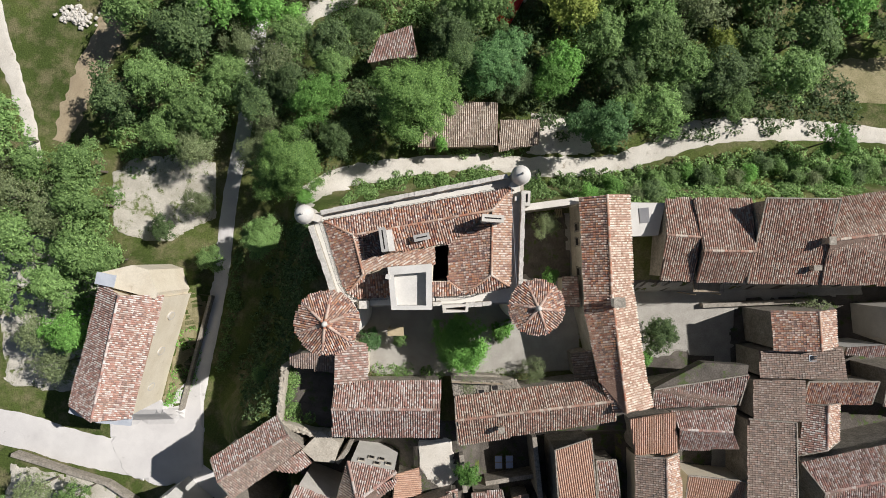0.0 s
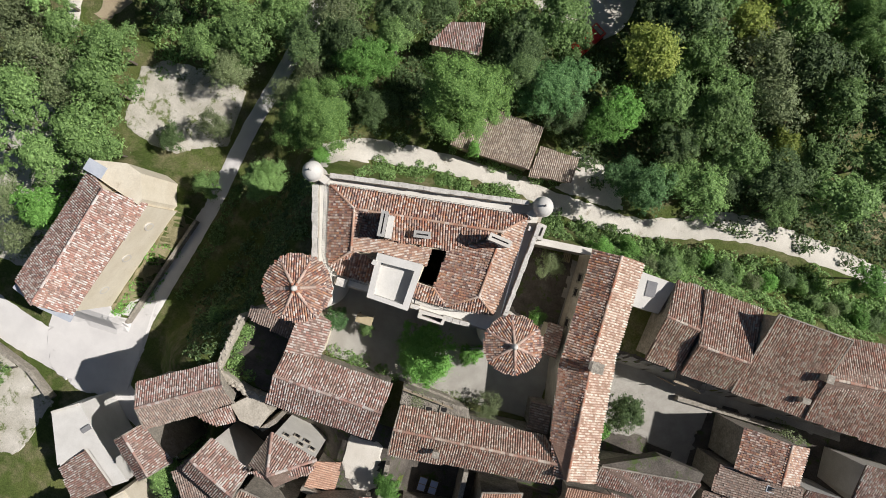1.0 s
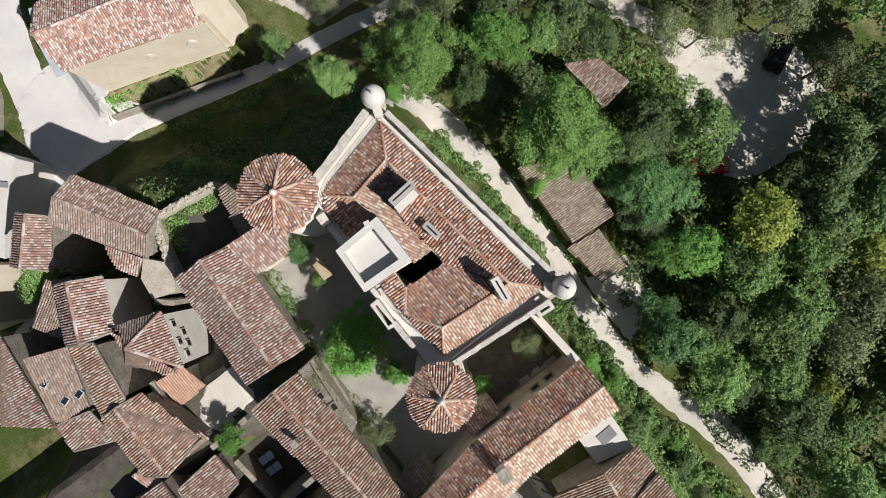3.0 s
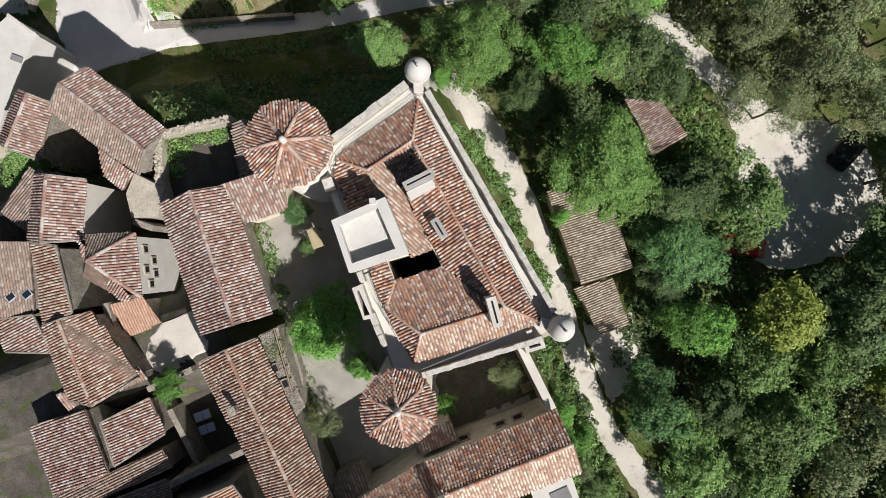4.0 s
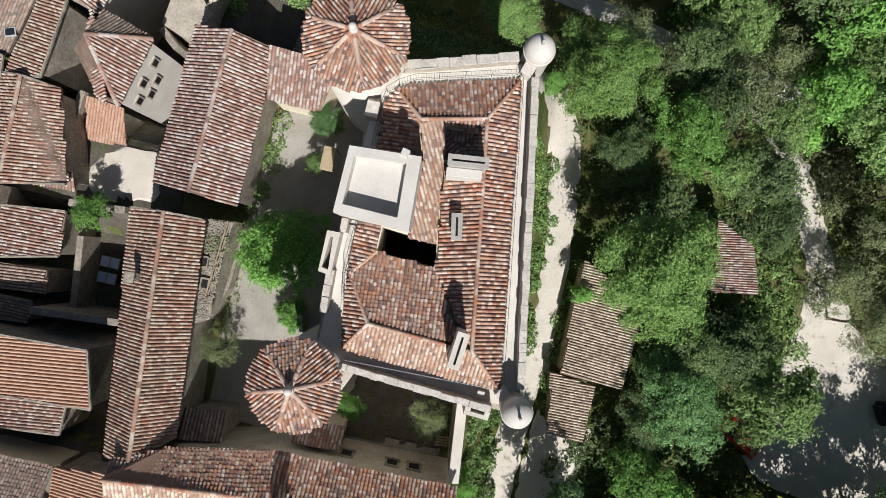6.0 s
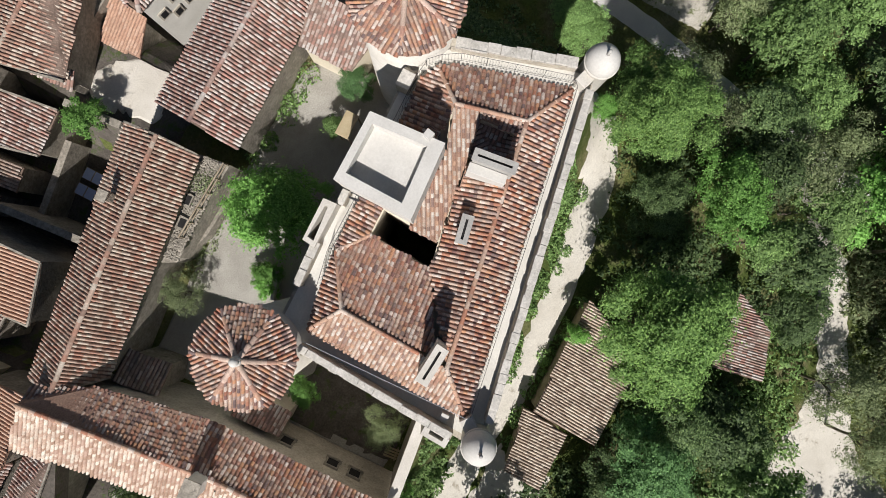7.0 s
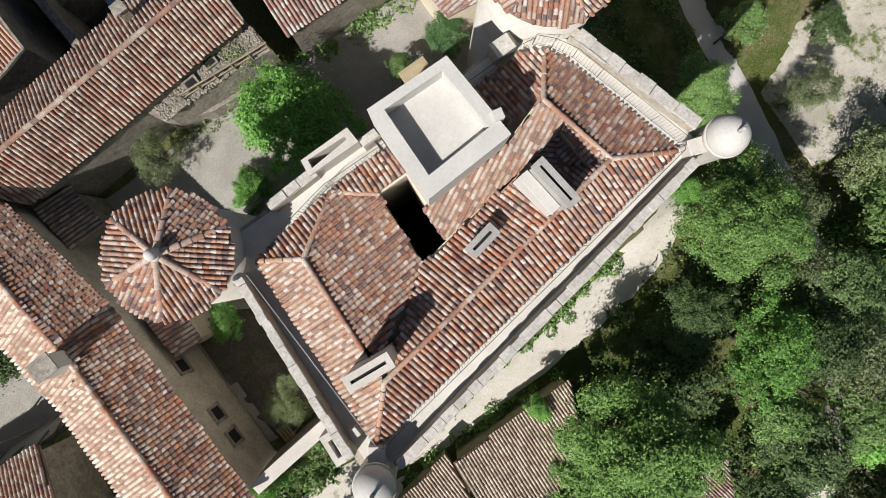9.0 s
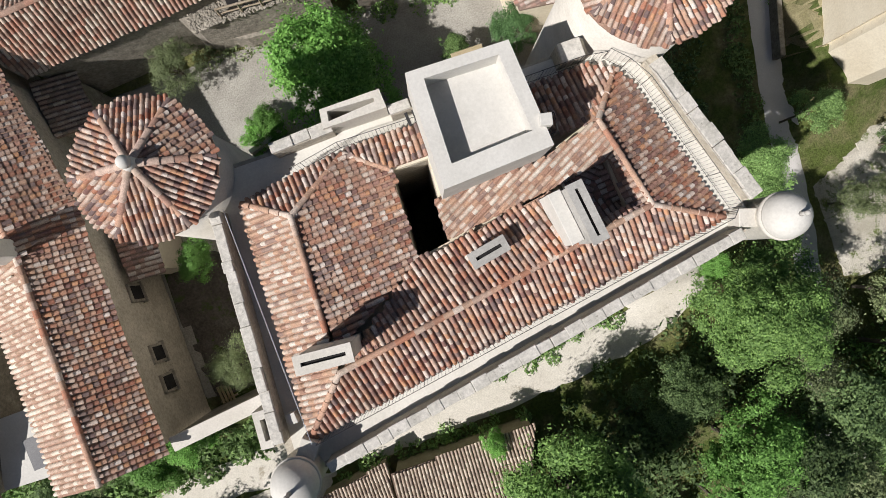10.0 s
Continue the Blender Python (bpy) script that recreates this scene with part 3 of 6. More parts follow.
# ---- the castle ----
castle = empty("castle", (0, 0, 0), "pale limestone castle with round towers and clay tile roofs", "castle")
BODY = [(7.72, -5.4), (8.2, 5.45), (-9.7, 2.35), (-7.72, -4.3), (-7.6, -5.4)]
COURT = [(0.45, -3.4), (1.74, -3.4), (1.88, -0.35), (0.65, -0.55)]
WALK, PAR, EAVE = 13.8, 14.66, 14.2
part("castle_wall", prism(BODY, -5.5, WALK, [COURT]), M["stone"], castle, "thick rubble limestone wall body")
part("walk_floor", prism([(7.5, -5.25), (7.9, 5.2), (-9.35, 2.2), (-7.5, -4.3), (-7.4, -5.3)], WALK + 0.004, WALK + 0.05, [[(6.4, -3.75), (6.75, 3.8), (-8.0, 1.45), (-6.4, -3.75)]]), M["walk"], castle, "smooth pale wall-walk floor")
part("raised_walk", prism([(-8.32, 1.5), (-9.2, 1.75), (-7.4, -4.1), (-6.6, -5.0), (-6.0, -4.9), (-6.42, -4.05), (-6.95, -3.4)], WALK + 0.054, 14.12), M["walk"], castle, "smooth pale raised wall-walk floor")
CORE = [(6.5, -3.75), (6.82, 3.82), (-8.02, 1.5), (-6.7, -3.4), (-6.25, -3.95), (-5.6, -4.4), (3.0, -4.3)]
part("core_wall", prism(CORE, WALK + 0.05, EAVE - 0.14, [COURT]), M["plaster"], castle, "plastered upper wall under the eaves")


def parapet(p, q, thick=0.36, top=PAR):
    """A run of parapet with weathered, uneven coping stones."""
    run = part("parapet", wall_between(p, q, WALK - 0.3, top - 0.08, thick), M["stone"], castle, "weathered stone parapet wall")
    rng = random.Random(int(p[0] * 10 + q[1]))
    (xa, ya), (xb, yb) = p, q
    length = math.hypot(xb - xa, yb - ya)
    turn, s = math.degrees(math.atan2(yb - ya, xb - xa)), 0.0
    while s < length - 0.2:
        w = min(rng.uniform(0.35, 0.8), length - s)
        c = (s + w / 2) / length
        part("coping_stone", box(xa + (xb - xa) * c + rng.uniform(-0.02, 0.02), ya + (yb - ya) * c + rng.uniform(-0.02, 0.02), top - 0.02 + rng.uniform(-0.03, 0.03), w + 0.01, thick + rng.uniform(-0.03, 0.05), 0.16, turn + rng.uniform(-1, 1), 0.025), M["coping"], run)
        s += w


parapet((7.58, -3.9), (8.02, 3.9), 0.34)
parapet((6.75, 5.09), (-8.5, 2.38), 0.36)
parapet((-9.32, 1.35), (-7.56, -4.1), 0.46)
parapet((5.2, -5.25), (3.1, -5.35))
parapet((1.15, -5.2), (0.3, -5.22))
parapet((-4.7, -5.15), (-5.65, -5.15), 0.6)

# roofs: north, west and east wings round the small light well
RID = 14.88
NEe, NWe, SWe = (-8.27, 1.71, EAVE), (7.07, 4.07, EAVE), (6.77, -3.96, EAVE)
rW, rE, eS, wS = (5.40, 2.30, RID), (-5.86, 0.50, RID), (-5.10, -2.64, RID + 0.05), (5.22, -2.94, RID)
slope(castle, [NEe, NWe, rW, rE], "red", 300, 0.2, 0.205, "long north slope of mottled red clay tiles")
slope(castle, [(-3.1, 0.94, RID), rW, (1.90, -0.22, 14.2), (-3.0, -1.0, 14.6)], "red", 0, 0.2, 0.205, "inner slope of mottled red clay tiles")
SUNK = [(-5.18, 0.28), (-3.55, 0.62), (-3.5, -1.12), (-5.05, -1.38)]
slope(castle, [rE, (-3.55, 0.87, RID), (-3.55, 0.64, 14.78), (-5.22, 0.32, 14.78)], "red", 0, 0.2, 0.205, "narrow tile strip beside the sunk court")
slope(castle, [rE, (-5.42, -1.42, RID), (-5.07, -1.36, 14.78), (-5.2, 0.3, 14.78)], "red", 0, 0.2, 0.205, "narrow tile strip beside the sunk court")
part("sunk_court_wall", prism([(-5.3, 0.38), (-3.45, 0.74), (-3.4, -1.2), (-5.15, -1.48)], 13.9, 14.5, [SUNK]), M["plaster"], castle, "plastered wall of the small sunk court")
slope(castle, [(-3.5, 0.6, 14.25), (-5.14, 0.26, 14.25), (-4.3, -0.5, 14.06)], "brown", 0, 0.2, 0.205, "small low tile slope in the sunk court")
slope(castle, [(-5.14, 0.26, 14.25), (-5.02, -1.34, 14.25), (-4.3, -0.5, 14.06)], "brown", 0, 0.2, 0.205, "small low tile slope in the sunk court")
slope(castle, [(-5.02, -1.34, 14.25), (-3.5, -1.1, 14.25), (-3.5, 0.6, 14.25), (-4.3, -0.5, 14.06)], "brown", 0, 0.2, 0.205, "small low tile slope in the sunk court")
slope(castle, [NWe, SWe, wS, (5.36, 1.5, RID), rW], "pale", 0, 0.2, 0.205, "slope of sun-bleached peach clay tiles")
slope(castle, [wS, (3.08, -4.45, 14.2), (1.74, -3.42, 14.12), (1.90, -0.23, 14.12), (5.2, 1.6, RID - 0.02)], "red", 300, 0.2, 0.205, "slope of red clay tiles towards the light well")
slope(castle, [SWe, (3.08, -4.5, EAVE), wS], "red", 0, 0.2, 0.205, "small hipped south slope of red clay tiles")
slope(castle, [(3.08, -4.55, EAVE), (0.36, -4.5, EAVE), (0.40, -3.42, 14.55), (1.74, -3.42, 14.55)], "red", 0, 0.2, 0.205, "short tiled roof beside the terrace")
slope(castle, [eS, rE, NEe, (-6.87, -3.43, EAVE), (-6.37, -4.12, EAVE)], "red", 300, 0.2, 0.205, "east slope of mottled brown-red clay tiles")
slope(castle, [(-6.37, -4.12, EAVE), (-5.78, -4.6, EAVE), (-2.95, -4.55, EAVE), (-2.95, -2.8, 14.66), eS], "red", 300, 0.2, 0.205, "south slope of red clay tiles beside the terrace")
slope(castle, [eS, (-2.9, -2.05, 14.5), (0.70, -2.03, 14.16), (0.71, -0.6, 14.12), (-3.0, -1.07, 14.45), (-5.42, -1.42, RID - 0.04)], "pale", 0, 0.2, 0.205, "low slope of sun-bleached peach clay tiles")
part("eave_board", wall_between((1.88, -0.26), (-3.0, -1.03), 14.08, 14.2, 0.05), M["wood"], castle, "weathered eave board")
for i, (p, q) in enumerate(((rW, rE), (rW, NWe), (rE, NEe), (rE, eS), (eS, (-6.42, -4.2, EAVE)), (wS, SWe), (wS, (5.36, 0.9, RID)), (wS, (3.08, -4.45, EAVE)), ((3.08, -4.45, EAVE), (1.74, -3.42, 14.25)))):
    ridge_row(Vector(p) + Vector((0, 0, 0.055)), Vector(q) + Vector((0, 0, 0.055)), castle, M["ridge"], i, 0.215)

# terrace tower with its parapet
TER = [(0.40, -5.45), (0.44, -1.92), (-2.97, -2.1), (-2.73, -5.4)]
TIN = [(-0.06, -5.12), (-0.01, -2.55), (-2.52, -2.7), (-2.32, -5.08)]
part("terrace_tower", prism(TER, WALK - 1, 16.1), M["white"], castle, "square white rendered terrace tower")
part("terrace_parapet", prism(TER, 16.104, 16.9, [TIN]), M["white"], castle, "broad white rendered terrace parapet")
part("terrace_floor", prism(TIN, 16.11, 16.15), M["white"], castle, "smooth white terrace floor")
part("flue", box(-2.95, -2.85, 16.65, 0.36, 0.36, 0.9, -12, 0.02), M["white"], castle, "small white rendered flue on the terrace corner")

# box machicolation over the door
part("box_machicolation", prism([(3.35, -5.25), (3.27, -5.88), (1.24, -5.9), (1.2, -5.25)], 10.6, 14.9, [[(3.1, -5.42), (3.05, -5.75), (1.5, -5.68), (1.5, -5.55)]]), M["dress"], castle, "projecting stone box machicolation over the door")
part("corner_latrine", prism([(8.1, 2.62), (8.5, 2.6), (8.57, 3.82), (8.15, 3.86)], 11.2, 14.7, [[(8.14, 2.9), (8.32, 2.9), (8.36, 3.6), (8.17, 3.6)]]), M["dress"], castle, "small projecting stone latrine on the wall")


def chimney(cx, cy, sx, sy, z0, z1, turn, along, parent, material):
    """A slab chimney with a capping plate and one long flue slot."""
    stack = part("chimney", box(cx, cy, (z0 + z1) / 2 - 0.06, sx, sy, z1 - z0 - 0.12, turn, 0.02), M[material], parent, "tall rendered slab chimney with a slotted cap")
    a, b = sx / 2 + 0.05, sy / 2 + 0.05
    ha, hb = (a - 0.2, 0.055) if along == "x" else (0.055, b - 0.2)
    loop = lambda p, q: [(cx + x * math.cos(radians(turn)) - y * math.sin(radians(turn)), cy + x * math.sin(radians(turn)) + y * math.cos(radians(turn))) for x, y in ((-p, -q), (p, -q), (p, q), (-p, q))]  # noqa: E731
    part("chimney_cap", prism(loop(a, b), z1 - 0.118, z1, [loop(ha, hb)]), M["slab" if material == "slab" else "dress"], stack, "stone cap with a long flue slot")
    part("flue", prism(loop(ha + 0.01, hb + 0.01), z1 - 0.117, z1 - 0.10), M["dark"], stack, "sooty flue opening")


chimney(-3.27, 0.03, 0.42, 1.8, 13.6, 16.8, 7, "y", castle, "slab")
part("chimney_base", box(-2.82, -0.03, 14.7, 0.42, 1.7, 2.6, 7, 0.02), M["white"], castle, "white rendered chimney base")
chimney(5.24, 1.50, 1.60, 0.47, 13.8, 16.95, -5, "x", castle, "dress")
chimney(-0.33, 0.21, 1.2, 0.44, 14.0, 15.4, 11, "x", castle, "slab")


def railing(points, z, parent, high=1.0):
    """An iron railing with top and bottom rails and upright bars."""
    bm = bmesh.new()
    for (xa, ya), (xb, yb) in zip(points, points[1:]):
        bar((xa, ya, z + high), (xb, yb, z + high), 0.011, bm, 5)
        bar((xa, ya, z + 0.12), (xb, yb, z + 0.12), 0.008, bm, 5)
        cnt = max(1, int(math.hypot(xb - xa, yb - ya) / 0.13))
        for k in range(cnt + 1):
            x, y = xa + (xb - xa) * k / cnt, ya + (yb - ya) * k / cnt
            bar((x, y, z), (x, y, z + high), 0.0045 if k % 10 else 0.011, bm, 4)
    part("railing", bm, M["iron"], parent, "thin dark iron railing")


railing([(6.85, 4.22), (-8.3, 1.8), (-8.55, 1.5)], WALK + 0.04, castle)
railing([(-8.55, 1.5), (-7.15, -3.4), (-6.7, -4.15), (-6.2, -4.66)], 14.12, castle)
railing([(-6.2, -4.66), (-5.4, -4.78), (-3.2, -4.75)], WALK + 0.04, castle)
railing([(0.45, -4.68), (3.1, -4.72), (4.8, -4.4)], WALK + 0.04, castle)
railing([(-2.95, -2.45), (-3.3, -2.5), (-3.36, -3.05), (-3.0, -3.1)], 15.6, castle)
part("cable", bar((7.25, -3.9, WALK + 0.9), (7.0, 4.2, WALK + 0.9), 0.012), M["zinc"], castle, "pale cable strung along the wall-walk")


for dy in (0.0, 0.26):
    part("grating_bar", box(0.66 - dy, -4.93, 14.3, 0.1, 0.74, 0.1, 5, 0.01), M["iron"], castle, "dark iron bar over a gully")
part("service_box", box(7.46, 3.26, 14.1, 0.3, 0.36, 0.5, 4, 0.01), M["white"], castle, "small white service box on the wall-walk")


def round_tower(cx, cy, radius, z0, eave, apex, hips, first, label):
    """A round tower with a low many-sided tiled cone."""
    tower = empty("round_tower", (cx, cy, z0), label, "tower")
    bm = bmesh.new()
    ring = 40
    for r0, r1, za, zb in ((radius - 0.18, radius - 0.28, z0, eave - 0.5), (radius - 0.28, radius - 0.08, eave - 0.5, eave - 0.12)):
        bmesh.ops.create_cone(bm, cap_ends=True, segments=ring, radius1=r0, radius2=r1, depth=zb - za, matrix=Matrix.Translation((cx, cy, (za + zb) / 2)))
    part("tower_wall", bm, M["dress"], tower, "round pale limestone tower wall", True)
    for k in range(hips):
        a0, a1 = radians(first) + 2 * math.pi * k / hips, radians(first) + 2 * math.pi * (k + 1) / hips
        top = Vector((cx, cy, apex))
        rim = [Vector((cx + radius * math.cos(a0 + (a1 - a0) * j / 7), cy + radius * math.sin(a0 + (a1 - a0) * j / 7), eave)) for j in range(8)]
        base = part("roof", slab([*rim, top], 0.1), M["pan"], tower, "wedge of the conical clay tile roof")
        tiles("roof_tiles", [*rim, top], M["red"], base, 0.175, 0.19, 50 + k + int(cx), 0)
        ridge_row(rim[0] + Vector((0, 0, 0.03)), top + Vector((0, 0, 0.03)), tower, M["red"], k, 0.25)
    bm = bmesh.new()
    bmesh.ops.create_cone(bm, cap_ends=True, segments=20, radius1=0.26, radius2=0.16, depth=0.3, matrix=Matrix.Translation((cx, cy, apex + 0.1)))
    bmesh.ops.create_uvsphere(bm, u_segments=16, v_segments=8, radius=0.2, matrix=Matrix.Translation((cx, cy, apex + 0.32)))
    part("finial", bm, M["white"], tower, "white stone finial", True)
    return tower


round_tower(8.62, -5.52, 2.17, -0.5, 16.05, 16.9, 6, -9, "round stone tower with a conical clay tile roof above the courtyard")
round_tower(-7.79, -6.33, 2.48, -4.5, 16.35, 17.3, 6, 20, "larger round stone tower with a conical clay tile roof")


def bartizan(cx, cy, dx, dy, label):
    """A corner turret: corbelled foot, drum, moulded rim and a smooth stone dome with a small finial."""
    turret = empty("bartizan", (cx, cy, 10.9), label, "turret")
    prof = [(0.05, 10.2), (0.30, 10.6), (0.34, 10.75), (0.52, 11.2), (0.56, 11.35), (0.70, 11.8), (0.72, 14.0), (0.80, 14.15), (0.80, 14.3)]
    prof = [(r, z + 0.7) for r, z in prof]
    for name, line, mat, note in (("drum", prof, "dress", "corbelled dressed stone drum"), ("dome", [(0.76, 15.002)] + [(0.76 * math.cos(a), 15.05 + 0.8 * math.sin(a)) for a in np.linspace(0, math.pi / 2 - 0.08, 9)], "white", "smooth whitewashed stone dome")):
        verts, faces, seg = [], [], 28
        for r, z in line:
            verts += [(cx + r * math.cos(2 * math.pi * k / seg), cy + r * math.sin(2 * math.pi * k / seg), z) for k in range(seg)]
        for i in range(len(line) - 1):
            faces += [(i * seg + k, i * seg + (k + 1) % seg, (i + 1) * seg + (k + 1) % seg, (i + 1) * seg + k) for k in range(seg)]
        faces += [tuple(range(seg))[::-1], tuple(range((len(line) - 1) * seg, len(line) * seg))]
        add(name, verts, faces, M[mat], turret, note, True)
    bm = bmesh.new()
    bar((cx, cy, 15.8), (cx, cy, 16.1), 0.09, bm, 10, 0.05)
    bmesh.ops.create_uvsphere(bm, u_segments=10, v_segments=6, radius=0.09, matrix=Matrix.Translation((cx, cy, 16.15)))
    part("finial", bm, M["slab"], turret, "small weathered finial", True)
    part("lintel", wall_between((cx + dx * 0.6, cy + dy * 0.6), (cx + dx * 1.25, cy + dy * 1.25), WALK, 14.6, 0.62), M["dress"], turret, "stone doorway block joining the wall-walk")


bartizan(-9.74, 2.24, 0.95, -0.3, "domed white stone bartizan on the castle corner")
bartizan(7.78, 5.08, -0.6, -0.8, "domed white stone bartizan on the castle corner")

# ---- houses ----


def shrink(pts, by):
    cx, cy = sum(p[0] for p in pts) / len(pts), sum(p[1] for p in pts) / len(pts)
    out = []
    for x, y in pts:
        d = math.hypot(x - cx, y - cy)
        out.append((x + (cx - x) * by / d, y + (cy - y) * by / d))
    return out


def floor_under(pts):
    return min(gz(x, y) for x, y in pts) - 0.3


def window(house, p, q, s, z, w=0.8, h=1.1, door=False, frame_of="dress", sill=True):
    """A framed opening on the wall line p to q, at share s along it; frame, pane and sill."""
    (xa, ya), (xb, yb) = p, q
    turn = math.degrees(math.atan2(yb - ya, xb - xa))
    cx, cy = xa + (xb - xa) * s, ya + (yb - ya) * s
    win = part("door" if door else "window", box(cx, cy, z, w + 0.24, 0.16, h + 0.24, turn, 0.015), M[frame_of], house, "stone-framed " + ("doorway" if door else "window"))
    part("door_leaf" if door else "pane", box(cx, cy, z, w, 0.20, h, turn), M["wood" if door else "dark"], win, "weathered boards" if door else "dark recessed glazing")
    if sill and not door:
        part("sill", box(cx, cy, z - h / 2 - 0.1, w + 0.36, 0.34, 0.09, turn, 0.01), M[frame_of], win)


def small_chimney(house, x, y, z0, z1, sx=0.5, sy=0.5, turn=0, material="rubble"):
    stack = part("chimney", box(x, y, (z0 + z1) / 2, sx, sy, z1 - z0, turn, 0.02), M[material], house, "squat masonry chimney")
    part("chimney_cap", box(x, y, z1 + 0.15, sx + 0.14, sy + 0.14, 0.07, turn, 0.01), M["rubble"], stack)
    for dx, dy in ((-0.18, -0.18), (0.18, -0.18), (0.18, 0.18), (-0.18, 0.18)):
        part("cap_brick", box(x + dx * sx / 0.5, y + dy * sy / 0.5, z1 + 0.06, 0.1, 0.1, 0.125, turn), M["new"], stack)


def verge(house, p, q):
    """A line of pale mortar bedding the tiles along a gable edge."""
    p, q = Vector(p), Vector(q)
    d = (q - p).normalized()
    a = d.cross(Vector((0, 0, 1))).normalized()
    count = max(2, int((q - p).length / 0.3))
    rng = random.Random(int(abs(p.x * 10 + q.y * 7)))
    bm = bmesh.new()
    rings = []
    for k in range(count + 1):
        c = p + (q - p) * (k / count)
        w, top = 0.065 + rng.uniform(-0.012, 0.018), 0.14 + rng.uniform(-0.015, 0.015)
        rings.append([bm.verts.new(c + a * u + Vector((0, 0, v))) for u, v in ((-w, 0.02), (-w * 0.8, top), (w * 0.8, top), (w, 0.02))])
    for r, t in zip(rings, rings[1:]):
        for k in range(4):
            bm.faces.new((r[k], r[(k + 1) % 4], t[(k + 1) % 4], t[k]))
    bm.faces.new(rings[0])
    bm.faces.new(rings[-1][::-1])
    bmesh.ops.recalc_face_normals(bm, faces=bm.faces)
    part("verge", bm, M["rubble"], house, "pale mortared verge")


def gable(label, a, b, c, d, r1, r2, ze, zr, kind="brown", wall="rubble", kind2=None, pitch=0.205, course=0.23, name="house", over=0.3):
    """A house with a two-sided roof: eaves a-b and c-d, ridge r1-r2."""
    corners = [a, b, c, d]
    mx, my = sum(p[0] for p in corners) / 4, sum(p[1] for p in corners) / 4
    z0 = floor_under(corners)
    house = empty(name, (mx, my, z0), label, "house")
    v3 = lambda p, z: (p[0], p[1], z)  # noqa: E731
    ia, ib, ic, id_ = shrink(corners, over)
    (i1, i2) = [(r[0] + (mx - r[0]) * over / max(math.hypot(r[0] - mx, r[1] - my), 1), r[1] + (my - r[1]) * over / max(math.hypot(r[0] - mx, r[1] - my), 1)) for r in (r1, r2)]
    ze_w, zr_w = ze - 0.12, zr - 0.16
    verts = [v3(p, z0) for p in (ia, ib, ic, id_)] + [v3(p, ze_w) for p in (ia, ib, ic, id_)] + [v3(i1, zr_w), v3(i2, zr_w)]
    faces = [(0, 1, 5, 4), (1, 2, 6, 9, 5), (2, 3, 7, 6), (3, 0, 4, 8, 7), (4, 5, 9, 8), (6, 7, 8, 9), (3, 2, 1, 0)]
    add("wall", verts, faces, M[wall], house)
    slope(house, [v3(a, ze), v3(b, ze), v3(r2, zr), v3(r1, zr)], kind, 0, pitch, course)
    slope(house, [v3(c, ze), v3(d, ze), v3(r1, zr), v3(r2, zr)], kind2 or kind, 0, pitch, course)
    if int(abs(mx * 3 + my)) % 3:
        for p, q in ((a, r1), (d, r1), (b, r2), (c, r2)):
            verge(house, v3(p, ze), v3(q, zr))
    ridge_row((r1[0], r1[1], zr + 0.04), (r2[0], r2[1], zr + 0.04), house, M["ridge" if kind in ("red", "pale") else kind], int(abs(mx) * 3), 0.27)
    return house


def shed_roof(label, low1, low2, high2, high1, zl, zh, kind="brown", wall="rubble", pitch=0.205, course=0.23, name="house", walls=True, over=0.25):
    """A house with one slope: eave low1-low2, top edge high2-high1."""
    corners = [low1, low2, high2, high1]
    mx, my = sum(p[0] for p in corners) / 4, sum(p[1] for p in corners) / 4
    z0 = floor_under(corners)
    house = empty(name, (mx, my, z0), label, "house" if name == "house" else name.replace("_", " "))
    ins = shrink(corners, over)
    zs = [zl - 0.13, zl - 0.13, zh - 0.13, zh - 0.13]
    verts = [(*p, z0) for p in ins] + [(*p, z) for p, z in zip(ins, zs)]
    add("wall", verts, [(0, 1, 5, 4), (1, 2, 6, 5), (2, 3, 7, 6), (3, 0, 4, 7), (4, 5, 6, 7), (3, 2, 1, 0)], M[wall], house)
    slope(house, [(*low1, zl), (*low2, zl), (*high2, zh), (*high1, zh)], kind, 0, pitch, course)
    if int(abs(mx * 3 + my)) % 2 and name == "house":
        for p, q in (((*low1, zl), (*high1, zh)), ((*low2, zl), (*high2, zh)), ((*high1, zh), (*high2, zh))):
            verge(house, p, q)
    return house


h = gable("long stone house with a grey-brown clay tile roof beside the courtyard", (1.04, -12.69), (-8.71, -12.64), (-9.03, -17.40), (0.71, -17.73), (0.86, -14.85), (-8.66, -14.61), 8.8, 10.5, "brown", "rubble")
h = gable("long house with a striped red clay tile roof", (14.80, -12.79), (2.22, -14.06), (2.42, -18.33), (16.69, -16.31), (16.03, -14.29), (2.23, -15.65), 9.5, 11.1, "umber", "rubble")
small_chimney(h, 6.14, -16.53, 9.8, 11.2, 0.45, 0.4, 5)
for s, z in ((0.1, 7.3), (0.22, 7.6), (0.38, 7.2)):
    window(h, (14.48, -13.05), (2.46, -14.26), s, z, 0.6, 0.75, False, "rubble", False)
rail_ledge = h
LEDGE = [(8.55, -13.70), (2.15, -14.4), (1.93, -12.66), (7.85, -13.05)]
part("ledge", prism(LEDGE, 5.0, 8.65), M["rubble"], h, "rubble ledge paved with loose stones at the wall's foot")
part("lower_step", prism([(7.2, -13.11), (1.95, -12.99), (1.95, -12.45), (6.2, -12.75)], 5.0, 6.6), M["rubble"], h, "low rubble step in front of the ledge")
rail = empty("handrail", (4.4, -12.98, 8.6), "weathered wooden handrail along the courtyard ledge", "railing")
part("top_rail", bar((1.98, -12.72, 9.4), (6.6, -13.0, 9.4), 0.05), M["wood"], rail)
